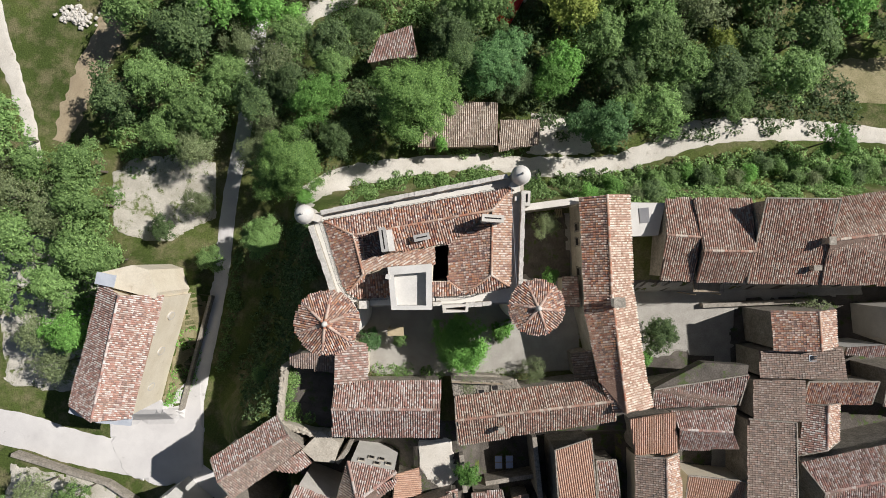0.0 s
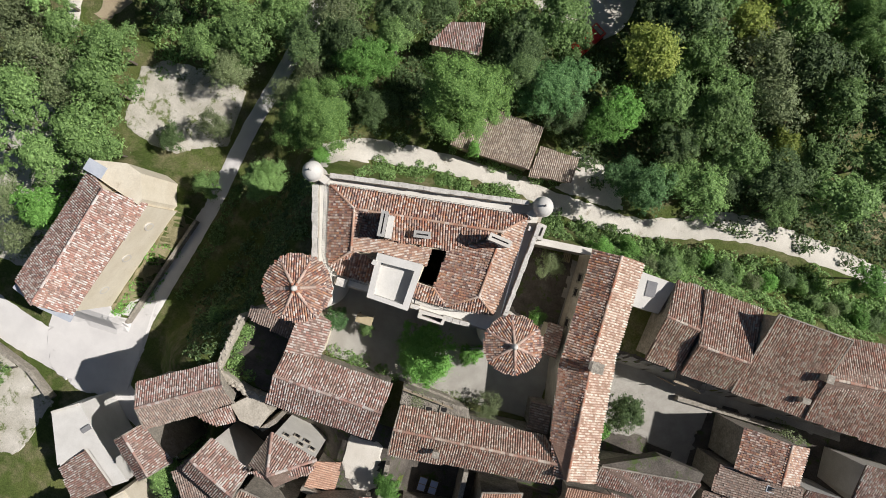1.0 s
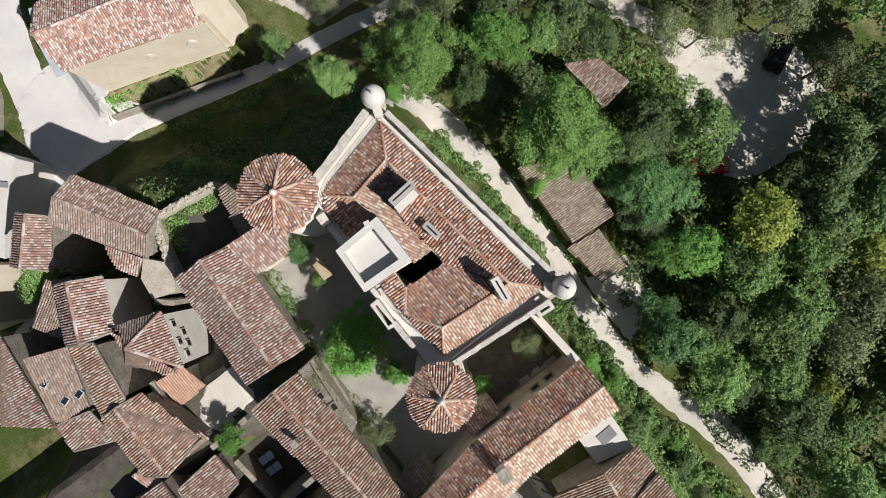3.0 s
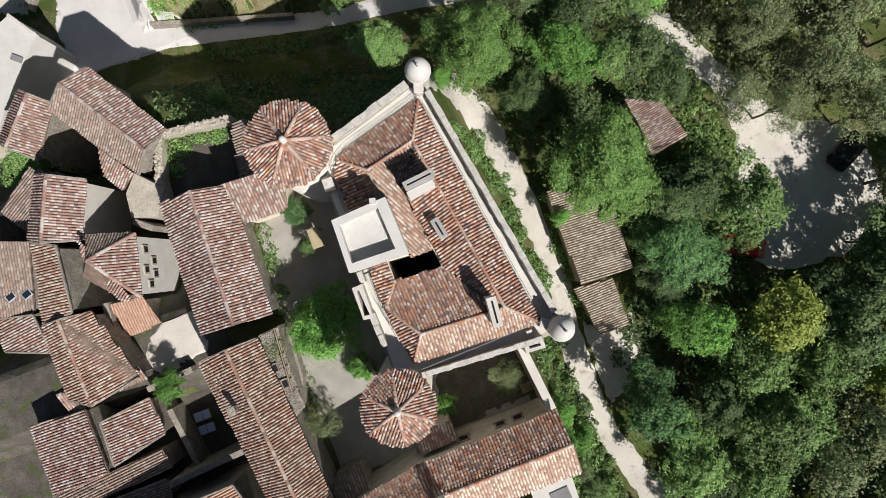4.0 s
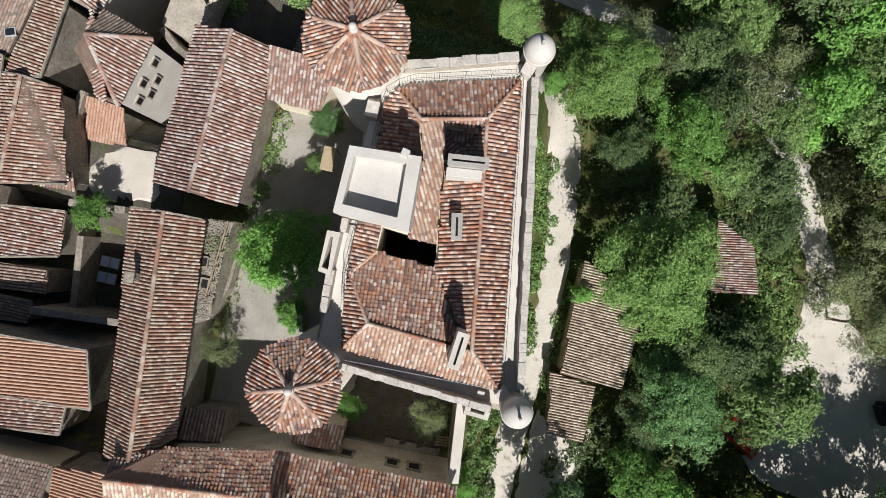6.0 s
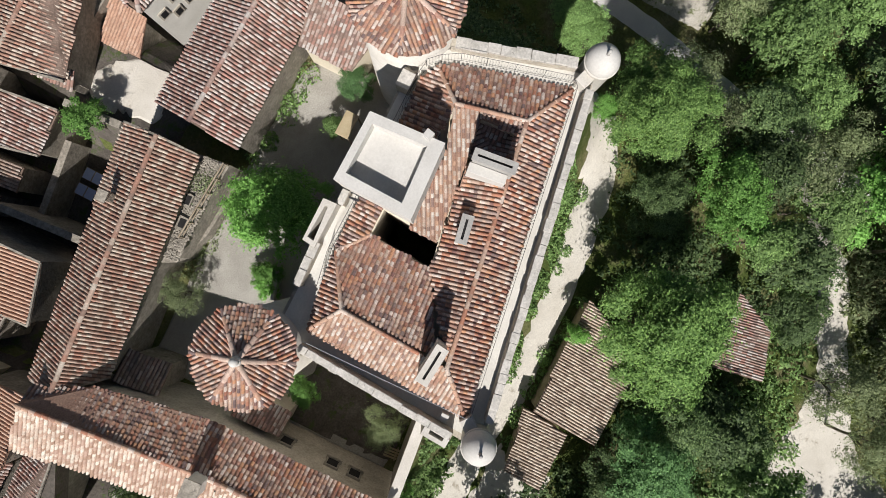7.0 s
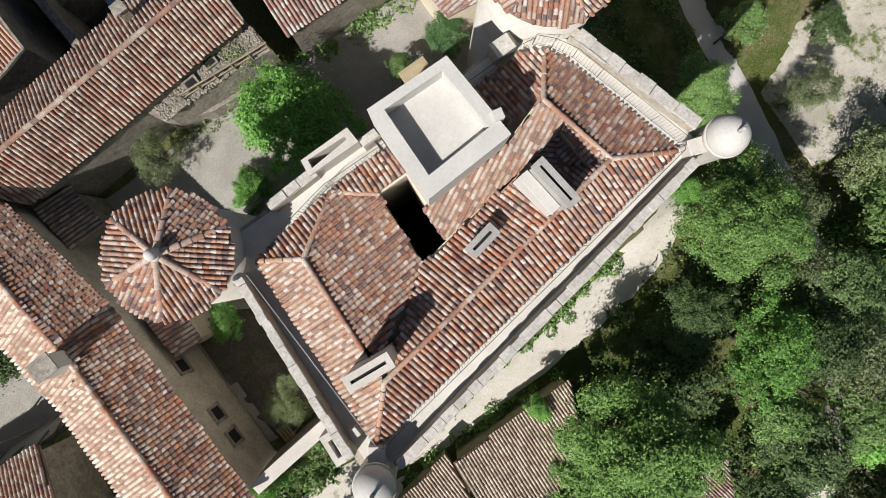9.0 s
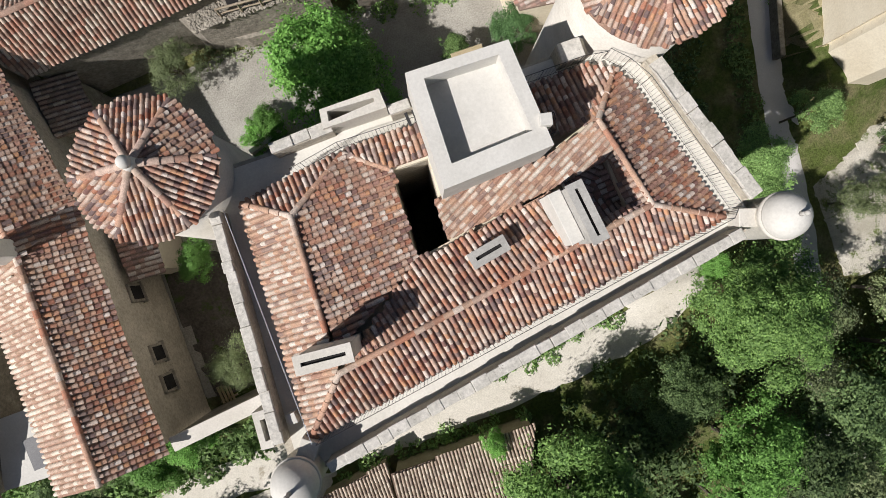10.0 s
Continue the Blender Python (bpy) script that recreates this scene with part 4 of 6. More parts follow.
part("lower_rail", bar((1.98, -12.72, 9.0), (6.6, -13.0, 9.0), 0.04), M["wood"], rail)
for k in range(6):
    part("post", bar((2.0 + 0.91 * k, -12.72 - 0.055 * k, 8.6), (2.0 + 0.91 * k, -12.72 - 0.055 * k, 9.45), 0.05), M["wood"], rail)
wing = empty("castle_wing", (15.61, -4.72, 0), "long two-part castle wing under two mottled red tile slopes", "house")
ZE, ZR = 10.85, 11.85
W0, W1, W2, W3 = (13.55, 3.54), (13.84, -7.03), (14.96, -12.65), (16.30, -15.24)
R0, R1, R2 = (15.66, 3.69), (15.85, -4.93), (16.90, -15.13)
E0, E1, E2, E3 = (17.91, 3.79), (18.00, -4.09), (18.55, -9.01), (19.52, -15.02)
verts = [(*p, z) for z in (-0.4, ZE - 0.13) for p in ((13.86, 3.29), (14.08, -6.93), (15.21, -12.50), (16.60, -14.94), (19.17, -14.83), (18.26, -9.01), (17.68, -4.12), (17.67, 3.50))] + [(15.66, 3.39, ZR - 0.16), (15.85, -4.93, ZR - 0.16), (16.95, -14.95, ZR - 0.16)]
add("wall", verts, [(0, 1, 9, 8), (1, 2, 10, 9), (2, 3, 11, 10), (3, 4, 12, 18, 11), (4, 5, 13, 12), (5, 6, 14, 13), (6, 7, 15, 14), (7, 0, 8, 16, 15), (8, 9, 17, 16), (9, 10, 17), (10, 11, 18, 17), (16, 17, 14, 15), (17, 13, 14), (17, 18, 12, 13)], M["stone"], wing, "weathered rubble wing wall")
up = lambda p, z: (p[0], p[1], z)  # noqa: E731
slope(wing, [up(W0, ZE), up(W1, ZE), up(R1, ZR), up(R0, ZR)], "red", 300, 0.215, 0.22, "west slope of red clay tiles")
slope(wing, [up(W1, ZE), up(W2, ZE), up(W3, ZE), up(R2, ZR), up(R1, ZR)], "red", 0, 0.215, 0.22, "west slope of red clay tiles")
slope(wing, [up(E1, ZE), up(E0, ZE), up(R0, ZR), up(R1, ZR)], "bleached", 0, 0.215, 0.22, "slope of sun-bleached pale clay tiles")
slope(wing, [up(E3, ZE), up(E2, ZE), up(E1, ZE), up(R1, ZR), up(R2, ZR)], "bleached", 0, 0.215, 0.22, "slope of sun-bleached pale clay tiles")
ridge_row(up(R0, ZR + 0.04), up(R1, ZR + 0.04), wing, M["ridge"], 4, 0.27)
ridge_row(up(R1, ZR + 0.04), up(R2, ZR + 0.04), wing, M["ridge"], 5, 0.27)
small_chimney(wing, 16.15, -5.56, 11.2, 12.9, 0.85, 0.7, 4, "white")
for s, z in ((0.22, 8.4), (0.35, 8.4), (0.62, 8.4), (0.45, 4.5), (0.75, 4.6)):
    window(wing, (13.82, 3.34), (14.05, -6.88), s, z, 0.6, 0.8, False, "rubble")

shed_roof("small low tiled annex leaning on the castle wing", (12.42, -3.40), (12.41, -6.15), (13.71, -6.19), (13.62, -3.40), 8.6, 9.2, "brown", "plaster", 0.215, 0.22, "annex")
shed_roof("small tiled annex between the tower and the long house", (-5.73, -9.18), (-5.71, -12.48), (-8.53, -12.60), (-8.35, -8.40), 8.6, 9.8, "brown", "plaster", 0.215, 0.22, "annex")
shed_roof("narrow lean-to roof against the round tower", (-8.44, -12.17), (-12.99, -11.19), (-13.00, -10.09), (-8.36, -9.87), 7.4, 8.0, "grey", "rubble", 0.205, 0.23, "lean_to")
shed_roof("small dark tiled lean-to in the wing's corner", (13.39, -12.87), (13.10, -10.48), (14.69, -10.18), (15.08, -12.76), 8.4, 9.0, "grey", "rubble", 0.215, 0.22, "lean_to")
curb = empty("court_wall", (6.9, -8.0, 5.4), "low curved white wall by the round tower", "wall")
for p, q in (((6.22, -8.3), (6.78, -8.02)), ((6.78, -8.02), (7.85, -7.72))):
    part("wall", wall_between(p, q, 5.2, 6.5, 0.22), M["white"], curb, "smooth white wall")
boards = empty("board_stack", (12.7, 2.7, 5.5), "pale boards laid side by side in the shaded court", "boards")
for k in range(4):
    part("board", box(12.5 + 0.17 * k, 2.62, 5.85, 0.1, 0.85, 0.06, 6, 0.01), M["straw"], boards)
for y in (2.35, 2.9):
    part("trestle", box(12.75, y, 5.66, 0.75, 0.08, 0.32, 6, 0.01), M["wood"], boards)
gate = empty("gate_wall", (11.12, 3.29, 0), "pale stone wall joining the castle and its wing", "wall")
part("wall", wall_between((8.64, 2.84), (13.65, 3.41), -0.3, 10.1, 0.5), M["rubble"], gate, "rubble stone wall")
part("coping", wall_between((8.64, 2.84), (13.60, 3.40), 10.1, 10.25, 0.6), M["dress"], gate, "smooth pale coping")

def loose_stones(parent, p, q, z, wide, count, seed, material="stone", size=1.0):
    """Uneven rubble lying along the top of an old wall."""
    rng = random.Random(seed)
    bm = bmesh.new()
    for _ in range(count):
        t, o = rng.random(), rng.uniform(-0.5, 0.5) * wide
        (xa, ya), (xb, yb) = p, q
        length = math.hypot(xb - xa, yb - ya)
        x, y = xa + (xb - xa) * t - (yb - ya) / length * o, ya + (yb - ya) * t + (xb - xa) / length * o
        r = rng.uniform(0.07, 0.19) * size
        made = bmesh.ops.create_icosphere(bm, subdivisions=1, radius=r, matrix=Matrix.Translation((x, y, z + r * 0.3)) @ Matrix.Rotation(rng.uniform(0, 3), 4, "Z") @ Matrix.Diagonal((1.3, 0.9, 0.7, 1)))
        for v in made["verts"]:
            v.co += Vector((rng.uniform(-0.03, 0.03), rng.uniform(-0.03, 0.03), rng.uniform(-0.03, 0.03))) * size
    part("rubble", bm, M[material], parent, "loose rubble stones", kind="stuff")


loose_stones(rail_ledge, (8.0, -13.38), (2.1, -13.5), 8.65, 1.3, 1500, 5, "rubble", 0.5)
for x, y in ((4.65, -13.75), (5.9, -13.42)):
    vent = part("vent_kerb", prism([(x - 0.36, y - 0.3), (x + 0.36, y - 0.26), (x + 0.36, y + 0.26), (x - 0.36, y + 0.24)], 8.65, 8.85), M["rubble"], rail_ledge, "low stone kerb round an opening")
    # no hole is cut: a near-black plate paints the shade inside it
    part("vent_opening", box(x, y, 8.84, 0.5, 0.36, 0.05, 4, 0.01), M["dark"], vent, "flat near-black plate painted as the shade of a hole")
garden = empty("garden_wall", (-12.44, -14.82, -1), "ruined stone garden wall overgrown with plants", "wall")
for p, q in (((-13.80, -11.37), (-14.47, -16.87)), ((-14.47, -16.87), (-11.24, -17.85)), ((-11.24, -17.85), (-9.43, -18.04))):
    part("wall", wall_between(p, q, gz(*p) - 0.3, 6.6, 0.55), M["stone"], garden, "overgrown rubble wall")
    loose_stones(garden, p, q, 6.6, 0.5, 70, int(abs(p[1]) * 10))

# the chapel-like house by the lane
hall = gable("long ochre plastered hall with a pale tile roof by the lane", (-26.04, -4.62), (-29.44, -16.61), (-35.46, -15.17), (-32.08, -3.25), (-29.40, -4.44), (-32.18, -16.34), 4.6, 6.4, "rose", "plaster", "rose", name="hall")
for s in (0.18, 0.5, 0.82):
    cx, cy = -26.15 + (-29.6 + 26.15) * s, -4.85 + (-16.2 + 4.85) * s
    place = Matrix.Translation((cx, cy, 1.6)) @ Matrix.Rotation(radians(73), 4, "Z") @ Matrix.Rotation(radians(90), 4, "X") @ Matrix.Diagonal((0.62, 1.0, 1, 1))
    bm = bmesh.new()
    bmesh.ops.create_cone(bm, cap_ends=True, segments=24, radius1=0.72, radius2=0.72, depth=0.22, matrix=place)
    win = part("window", bm, M["dress"], hall, "pale oval stone window surround")
    bm = bmesh.new()
    bmesh.ops.create_cone(bm, cap_ends=True, segments=24, radius1=0.5, radius2=0.5, depth=0.26, matrix=place)
    part("pane", bm, M["plaster"], win, "blocked oval opening")
part("porch", prism([(-27.21, -2.07), (-26.35, -4.30), (-26.64, -4.91), (-31.87, -3.42), (-32.20, -2.31), (-28.75, -1.58)], -5, 5.2), M["plaster"], hall, "raised plastered end wall")
part("metal_roof", box(-31.27, -2.94, 5.35, 1.9, 1.2, 0.12, -13, 0.01), M["zinc"], hall, "grey zinc sheet roof")
part("canopy", prism([(-29.55, -16.58), (-35.56, -15.15), (-35.85, -16.05), (-32.98, -17.12), (-29.73, -17.49)], 3.9, 4.02), M["zinc"], hall, "grey zinc canopy")

part("retaining_wall", wall_between((-24.77, -5.28), (-28.33, -18.03), -5.2, -3.6, 0.35), M["rubble"], hall, "low rubble retaining wall")

# the white house across the street
white = empty("street_house", (-26.86, -29.72, -5), "white rendered street house with a small flat terrace and tile roof", "house")
FLAT = [(-30.26, -27.22), (-27.87, -25.61), (-24.80, -28.55), (-20.97, -31.47), (-22.07, -32.27), (-25.69, -29.55), (-28.02, -32.09)]
part("wall", prism([(-30.16, -27.22), (-27.87, -25.71), (-24.90, -28.55), (-21.07, -31.47), (-22.17, -32.38), (-25.75, -35.01), (-27.91, -32.19)], -6, 0.9), M["white"], white, "white rendered wall")
part("terrace", prism(FLAT, 0.904, 1.2), M["white"], white, "smooth white flat terrace")
part("parapet", wall_between((-30.06, -27.17), (-27.92, -25.71), 1.2, 1.6, 0.25), M["dress"], white, "low pale parapet")
part("hatch", box(-26.42, -27.78, 1.3, 0.9, 0.5, 0.2, 50), M["tarmac"], white, "dark hatch")
slope(white, [(-25.54, -35.10, 0.9), (-27.91, -32.29, 0.9), (-25.76, -29.66, 1.6), (-22.11, -32.33, 1.6)], "brown", 0, 0.205, 0.23)
cream = empty("street_house", (-19.40, -34.73, -5), "cream rendered street house with a flat terrace", "house")
CREAM = [(-21.86, -33.16), (-20.76, -32.06), (-18.74, -33.44), (-17.13, -36.01), (-18.50, -41.32), (-24.51, -36.76)]
part("wall", prism(CREAM, -6, 1.8), M["plaster"], cream, "cream rendered wall")
part("terrace", prism(shrink(CREAM, 0.25), 1.804, 1.85), M["plaster"], cream, "pale cream terrace floor")
for x, y in ((-19.87, -33.71), (-18.64, -35.46)):
    part("skylight", box(x, y, 1.9, 0.7, 0.35, 0.12, 50), M["zinc"], cream, "small grey skylight")
shed_roof("street house with a brown tile roof", (-29.52, -39.54), (-25.73, -35.80), (-23.90, -37.15), (-24.39, -42.63), 0.6, 1.6, "brown", "white")
low = empty("street_wall", (-37.99, -21.90, -5), "curved rubble wall along the village street", "wall")
for p, q in (((-47.18, -22.54), (-41.15, -24.55)), ((-41.15, -24.55), (-36.59, -26.06)), ((-36.59, -26.06), (-33.52, -28.22))):
    part("wall", wall_between(p, q, -5.2, -3.5, 0.4), M["rubble"], low, "low rubble wall")
patch("dry_verge", [(-26.49, -4.62), (-25.08, -5.27), (-28.35, -17.21), (-29.55, -16.79)], M["dry"], "dry grass strip between the hall and the lane", 0.07, wob=0.1)
patch("scrub_ground", [(-48.29, -14.98), (-37.08, -16.48), (-36.31, -5.89), (-41.69, 2.29), (-49.97, 4.29)], M["scrub"], "pale stony ground with scrub", 0.05)
patch("garden_ground", [(-48.17, -23.82), (-41.14, -25.13), (-36.49, -26.75), (-33.32, -28.80), (-35.64, -35.80), (-49.83, -35.73)], M["scrub"], "dry garden ground below the street wall", 0.05)

# houses of the eastern row
gable("eastern row house with a faded brown tile roof", (21.40, -3.84), (24.49, -4.11), (24.64, 3.58), (22.10, 3.55), (21.55, 0.18), (24.59, -0.09), 8.4, 9.9, "umber")
gable("eastern row house with a weathered brown tile roof", (24.60, -4.12), (29.46, -4.17), (29.95, 3.35), (24.54, 3.52), (24.63, -1.31), (29.31, -1.48), 8.8, 10.4, "umber")
h = shed_roof("tall eastern row house with one long brown tile slope", (29.17, -4.29), (35.81, -4.53), (36.32, 2.98), (29.75, 3.18), 9.0, 11.4, "umber")
small_chimney(h, 35.48, -0.67, 10.0, 11.3, 0.5, 0.6)
small_chimney(h, 34.84, -3.04, 9.2, 10.2, 0.6, 0.35)
gable("end house of the eastern row with a brown tile roof", (35.81, -4.52), (55.87, -5.27), (56.19, 6.10), (36.41, 2.99), (35.86, -0.62), (56.06, 1.49), 9.0, 10.8, "umber")
balcony = empty("balcony", (24.86, -4.74, 6.4), "small brown balcony with an iron railing on the row house", "balcony")
part("platform", box(26.60, -4.61, 6.5, 2.50, 1.36, 0.12, -2, 0.01), M["wood"], balcony, "weathered brown boards")
railing([(25.40, -4.13), (25.40, -5.24), (27.80, -5.25), (27.81, -4.11)], 6.55, balcony, 0.9)
for x in (25.58, 28.02):
    part("post", bar((x, -5.51, 1.5), (x, -5.51, 6.45), 0.06), M["wood"], balcony)
terr = empty("roof_terrace", (20.24, 1.73, 7), "small white roof terrace beside the wing", "terrace")
part("body", prism([(18.21, 0.15), (21.53, 0.21), (22.25, 3.23), (18.12, 3.36)], -0.3, 8.0), M["white"], terr, "white rendered block")
part("hatch", box(20.25, 2.10, 8.04, 0.9, 1.4, 0.08, 4), M["tarmac"], terr, "dark roof hatch")
shed_roof("low house with a striped tile roof at the lane", (29.48, -16.17), (21.01, -16.09), (20.92, -14.21), (29.81, -13.01), 6.4, 7.6, "brown")
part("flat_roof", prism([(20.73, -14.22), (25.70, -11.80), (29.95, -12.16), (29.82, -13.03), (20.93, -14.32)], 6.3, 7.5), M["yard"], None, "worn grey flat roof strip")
tagged(bpy.data.objects["flat_roof"], category="roof")
shed_roof("small house with a new orange tile roof", (23.32, -20.37), (19.22, -20.51), (18.45, -16.84), (22.70, -16.27), 6.8, 7.9, "new")
gable("narrow house with a two-toned tile roof", (19.22, -20.52), (19.24, -26.88), (23.57, -26.82), (23.32, -20.38), (21.74, -20.49), (21.70, -26.85), 7.0, 8.0, "grey", "plaster", "pale")
gable("house with a hipped brown tile roof", (22.85, -16.64), (29.18, -16.38), (29.34, -20.20), (23.52, -20.17), (23.14, -17.91), (28.08, -18.26), 6.6, 7.8, "brown")
shed_roof("low house with an orange-brown tile roof", (30.23, -26.69), (24.54, -26.76), (24.47, -22.76), (30.27, -23.48), 5.0, 6.3, "new", "plaster")
gable("lane house with a red and pale tile roof", (31.91, -7.00), (32.16, -10.77), (37.95, -10.71), (37.94, -7.05), (35.66, -7.08), (35.78, -10.73), 8.0, 9.1, "red", "rubble", "pale")
sky_house = shed_roof("lane house with a dark weathered tile roof", (31.16, -10.87), (31.20, -13.42), (38.49, -13.45), (38.14, -10.49), 7.2, 8.5, "grey")
light = part("skylight", box(35.67, -11.51, 8.06, 0.75, 0.6, 0.12, 0, 0.01), M["zinc"], sky_house, "small framed skylight")
part("pane", box(35.67, -11.51, 8.125, 0.6, 0.45, 0.02), M["glass"], light)
shed_roof("narrow lane house with a dark weathered tile roof", (30.70, -13.61), (30.55, -17.45), (34.88, -17.41), (34.94, -13.57), 7.0, 8.0, "grey")
shed_roof("small back house with a red tile roof", (42.26, -16.34), (35.59, -16.01), (35.57, -13.84), (42.31, -13.98), 6.4, 7.4, "red")
shed_roof("tall lane house with a dark weathered tile roof", (30.16, -17.35), (29.85, -27.23), (33.96, -27.17), (34.09, -17.51), 6.8, 7.8, "grey")
gable("back house with a pale brown tile roof", (35.59, -16.11), (34.83, -21.02), (38.87, -19.71), (39.03, -16.18), (37.36, -16.09), (37.19, -20.31), 6.6, 7.4, "brown", "rubble", "pale")
gable("large house with a striped brown tile roof", (51.61, -18.24), (34.44, -21.26), (35.43, -27.18), (51.39, -26.98), (51.54, -20.77), (35.87, -23.68), 7.8, 8.9, "brown")
h = shed_roof("small white house with a tiled lean-to", (43.43, -11.62), (39.21, -11.46), (39.22, -10.67), (43.46, -10.53), 7.2, 7.6, "brown", "white")
dark_house = shed_roof("low house with a faded pink tile roof", (47.36, -11.59), (43.56, -10.24), (43.33, -6.88), (48.46, -6.64), 7.2, 8.0, "brown", "dress")
shed_roof("back house with a brown tile roof", (51.63, -17.42), (43.24, -16.53), (43.12, -12.80), (51.75, -12.52), 6.6, 7.6, "brown")
wall_low = empty("lane_wall", (33.12, -6.61, 2), "low rubble wall topped with weeds along the lane", "wall")
part("wall", wall_between((27.82, -6.9), (39.29, -6.62), 1.0, 3.1, 0.45), M["rubble"], wall_low, "rubble stone wall")
h = shed_roof("house with a salmon clay tile roof", (15.71, -31.36), (11.95, -31.38), (11.28, -19.22), (14.62, -18.21), 8.0, 8.7, "new", "rubble")
h = shed_roof("narrow side building with a faded tile roof", (18.71, -30.73), (16.19, -31.36), (15.77, -21.21), (17.65, -21.20), 5.4, 6.0, "brown", "rubble")

# houses of the southern quarter
gable("long curved stone house with a grey-brown tile roof", (-14.35, -16.01), (-20.64, -19.83), (-18.70, -23.46), (-11.87, -18.85), (-13.00, -17.33), (-19.49, -21.44), 7.2, 8.5, "brown", kind2="grey")
gable("low outbuilding with a brown tile roof", (-21.48, -25.8), (-18.21, -28.63), (-15.85, -26.14), (-19.63, -23.76), (-20.52, -24.81), (-17.26, -27.59), 5.8, 6.7, "brown")
gable("gabled stone house with a faded tile roof", (-9.67, -27.24), (-14.02, -25.27), (-12.49, -21.99), (-8.51, -23.74), (-8.95, -25.62), (-13.27, -23.77), 8.3, 9.6, "brown", "dress")
turret = empty("house", (-5.87, -21.77, 0), "tall house with a three-sided grey tile roof and white wall", "house")
T0, T1, T2, T3, T4 = (-8.57, -23.04), (-7.58, -19.76), (-3.22, -20.82), (-3.47, -22.11), (-5.96, -24.21)
part("wall", prism(shrink([T0, T1, T2, T3, T4], 0.25), -0.6, 8.7), M["walk"], turret, "pale stone wall")
lit = shrink([T0, T1, T2, T3, T4], 0.25)
for s, z in ((0.22, 7.4), (0.42, 6.3), (0.58, 7.5), (0.66, 6.2), (0.84, 7.0)):
    window(turret, lit[1], lit[2], s, z, 0.4, 0.5, False, "stone", False)
TOP = (-6.65, -22.85, 10.1)
slope(turret, [up(T2, 8.8), up(T1, 8.8), TOP], "brown", 0, 0.205, 0.23)
slope(turret, [up(T1, 8.8), up(T0, 8.8), TOP], "grey", 0, 0.205, 0.23)
slope(turret, [up(T0, 8.8), up(T4, 8.8), up(T3, 8.8), up(T2, 8.8), TOP], "brown", 0, 0.205, 0.23)
ridge_row(TOP, up(T1, 8.85), turret, M["brown"], 2)
ridge_row(TOP, up(T2, 8.85), turret, M["brown"], 3)
shed_roof("small lean-to with a bright orange tile roof", (-1.25, -21.64), (-1.19, -24.31), (-3.79, -24.54), (-3.50, -22.06), 5.6, 6.2, "new", "rubble", 0.2, 0.33, "lean_to")
shed_roof("stone house with a red-brown tile roof", (-3.79, -28.11), (-9.44, -27.07), (-8.60, -25.07), (-3.80, -25.53), 8.3, 9.0, "umber")
dim = shed_roof("old house with a dark tile roof and skylights", (-4.83, -29.24), (-5.68, -32.03), (-10.82, -30.40), (-9.63, -27.17), 7.2, 8.4, "grey")
for x, y, z in ((-8.48, -30.45, 7.83), (-6.55, -30.16, 7.5), (-6.31, -28.95, 7.6)):
    light = part("skylight", box(x, y, z + 0.1, 0.55, 0.7, 0.12, 20, 0.01), M["zinc"], dim, "small framed skylight")
    part("pane", box(x, y, z + 0.168, 0.42, 0.56, 0.02, 20), M["glass"], light)
gable("long stone house with a striped red-brown tile roof", (2.01, -23.10), (-3.53, -24.75), (-3.72, -28.31), (1.83, -28.24), (2.76, -26.24), (-3.64, -26.53), 8.2, 9.2, "umber")
shed_roof("house with a brown tile roof", (2.67, -32.70), (8.11, -32.67), (7.67, -27.53), (2.83, -27.65), 6.4, 7.9, "brown")
shed_roof("low house with a pale brown tile roof", (6.59, -23.67), (3.70, -23.90), (4.17, -27.36), (7.47, -27.43), 6.4, 7.2, "brown")
shed_roof("low shed with a grey tile roof", (9.32, -24.55), (7.77, -24.83), (8.21, -32.77), (9.79, -32.76), 5.4, 6.0, "grey")
shed_roof("narrow connecting house with a brown tile roof", (2.73, -29.23), (2.22, -23.13), (1.22, -23.24), (1.13, -29.24), 7.2, 7.8, "brown")
shed_roof("small lean-to with a brown tile roof", (-11.41, -20.55), (-13.01, -21.55), (-14.83, -20.97), (-12.13, -19.16), 6.6, 7.3, "brown", name="lean_to")
wall_block = empty("stone_wing", (-10.38, -18.83, 1), "rough pale stone building without a roof", "house")
part("wall", prism([(-12.22, -19.28), (-10.42, -17.58), (-8.60, -18.76), (-9.19, -20.55), (-11.00, -20.36)], 0.8, 6.9), M["stone"], wall_block, "rough pale stone walls")
court = empty("yard_wall", (-0.83, -25.73, 2), "rubble stone walls round a small yard", "wall")
for p, q in (((-3.98, -24.64), (-0.98, -24.81)), ((-0.98, -24.81), (0.81, -23.81)), ((2.80, -20.23), (3.10, -23.79)), ((9.77, -18.70), (10.25, -24.55)), ((5.19, -23.78), (9.97, -23.14)), ((-9.01, -20.72), (-8.01, -19.52))):
    part("wall", wall_between(p, q, 0.5, 4.6 if p[0] > 4 and p[1] < -20 else 6.6, 0.45), M["rubble"], court, "rubble stone wall")
shed_roof("low shed with a dark tile roof", (11.33, -25.23), (9.94, -25.23), (10.00, -32.76), (11.82, -32.86), 5.4, 5.9, "grey")
shed_roof("far house with a brown tile roof", (-8.01, -36.28), (-14.50, -34.34), (-13.78, -31.50), (-5.27, -32.00), 6.2, 7.4, "brown")
shed_roof("far house with a pale brown tile roof", (-2.99, -32.27), (-5.48, -32.31), (-4.79, -29.08), (-1.71, -28.66), 6.9, 7.6, "brown")
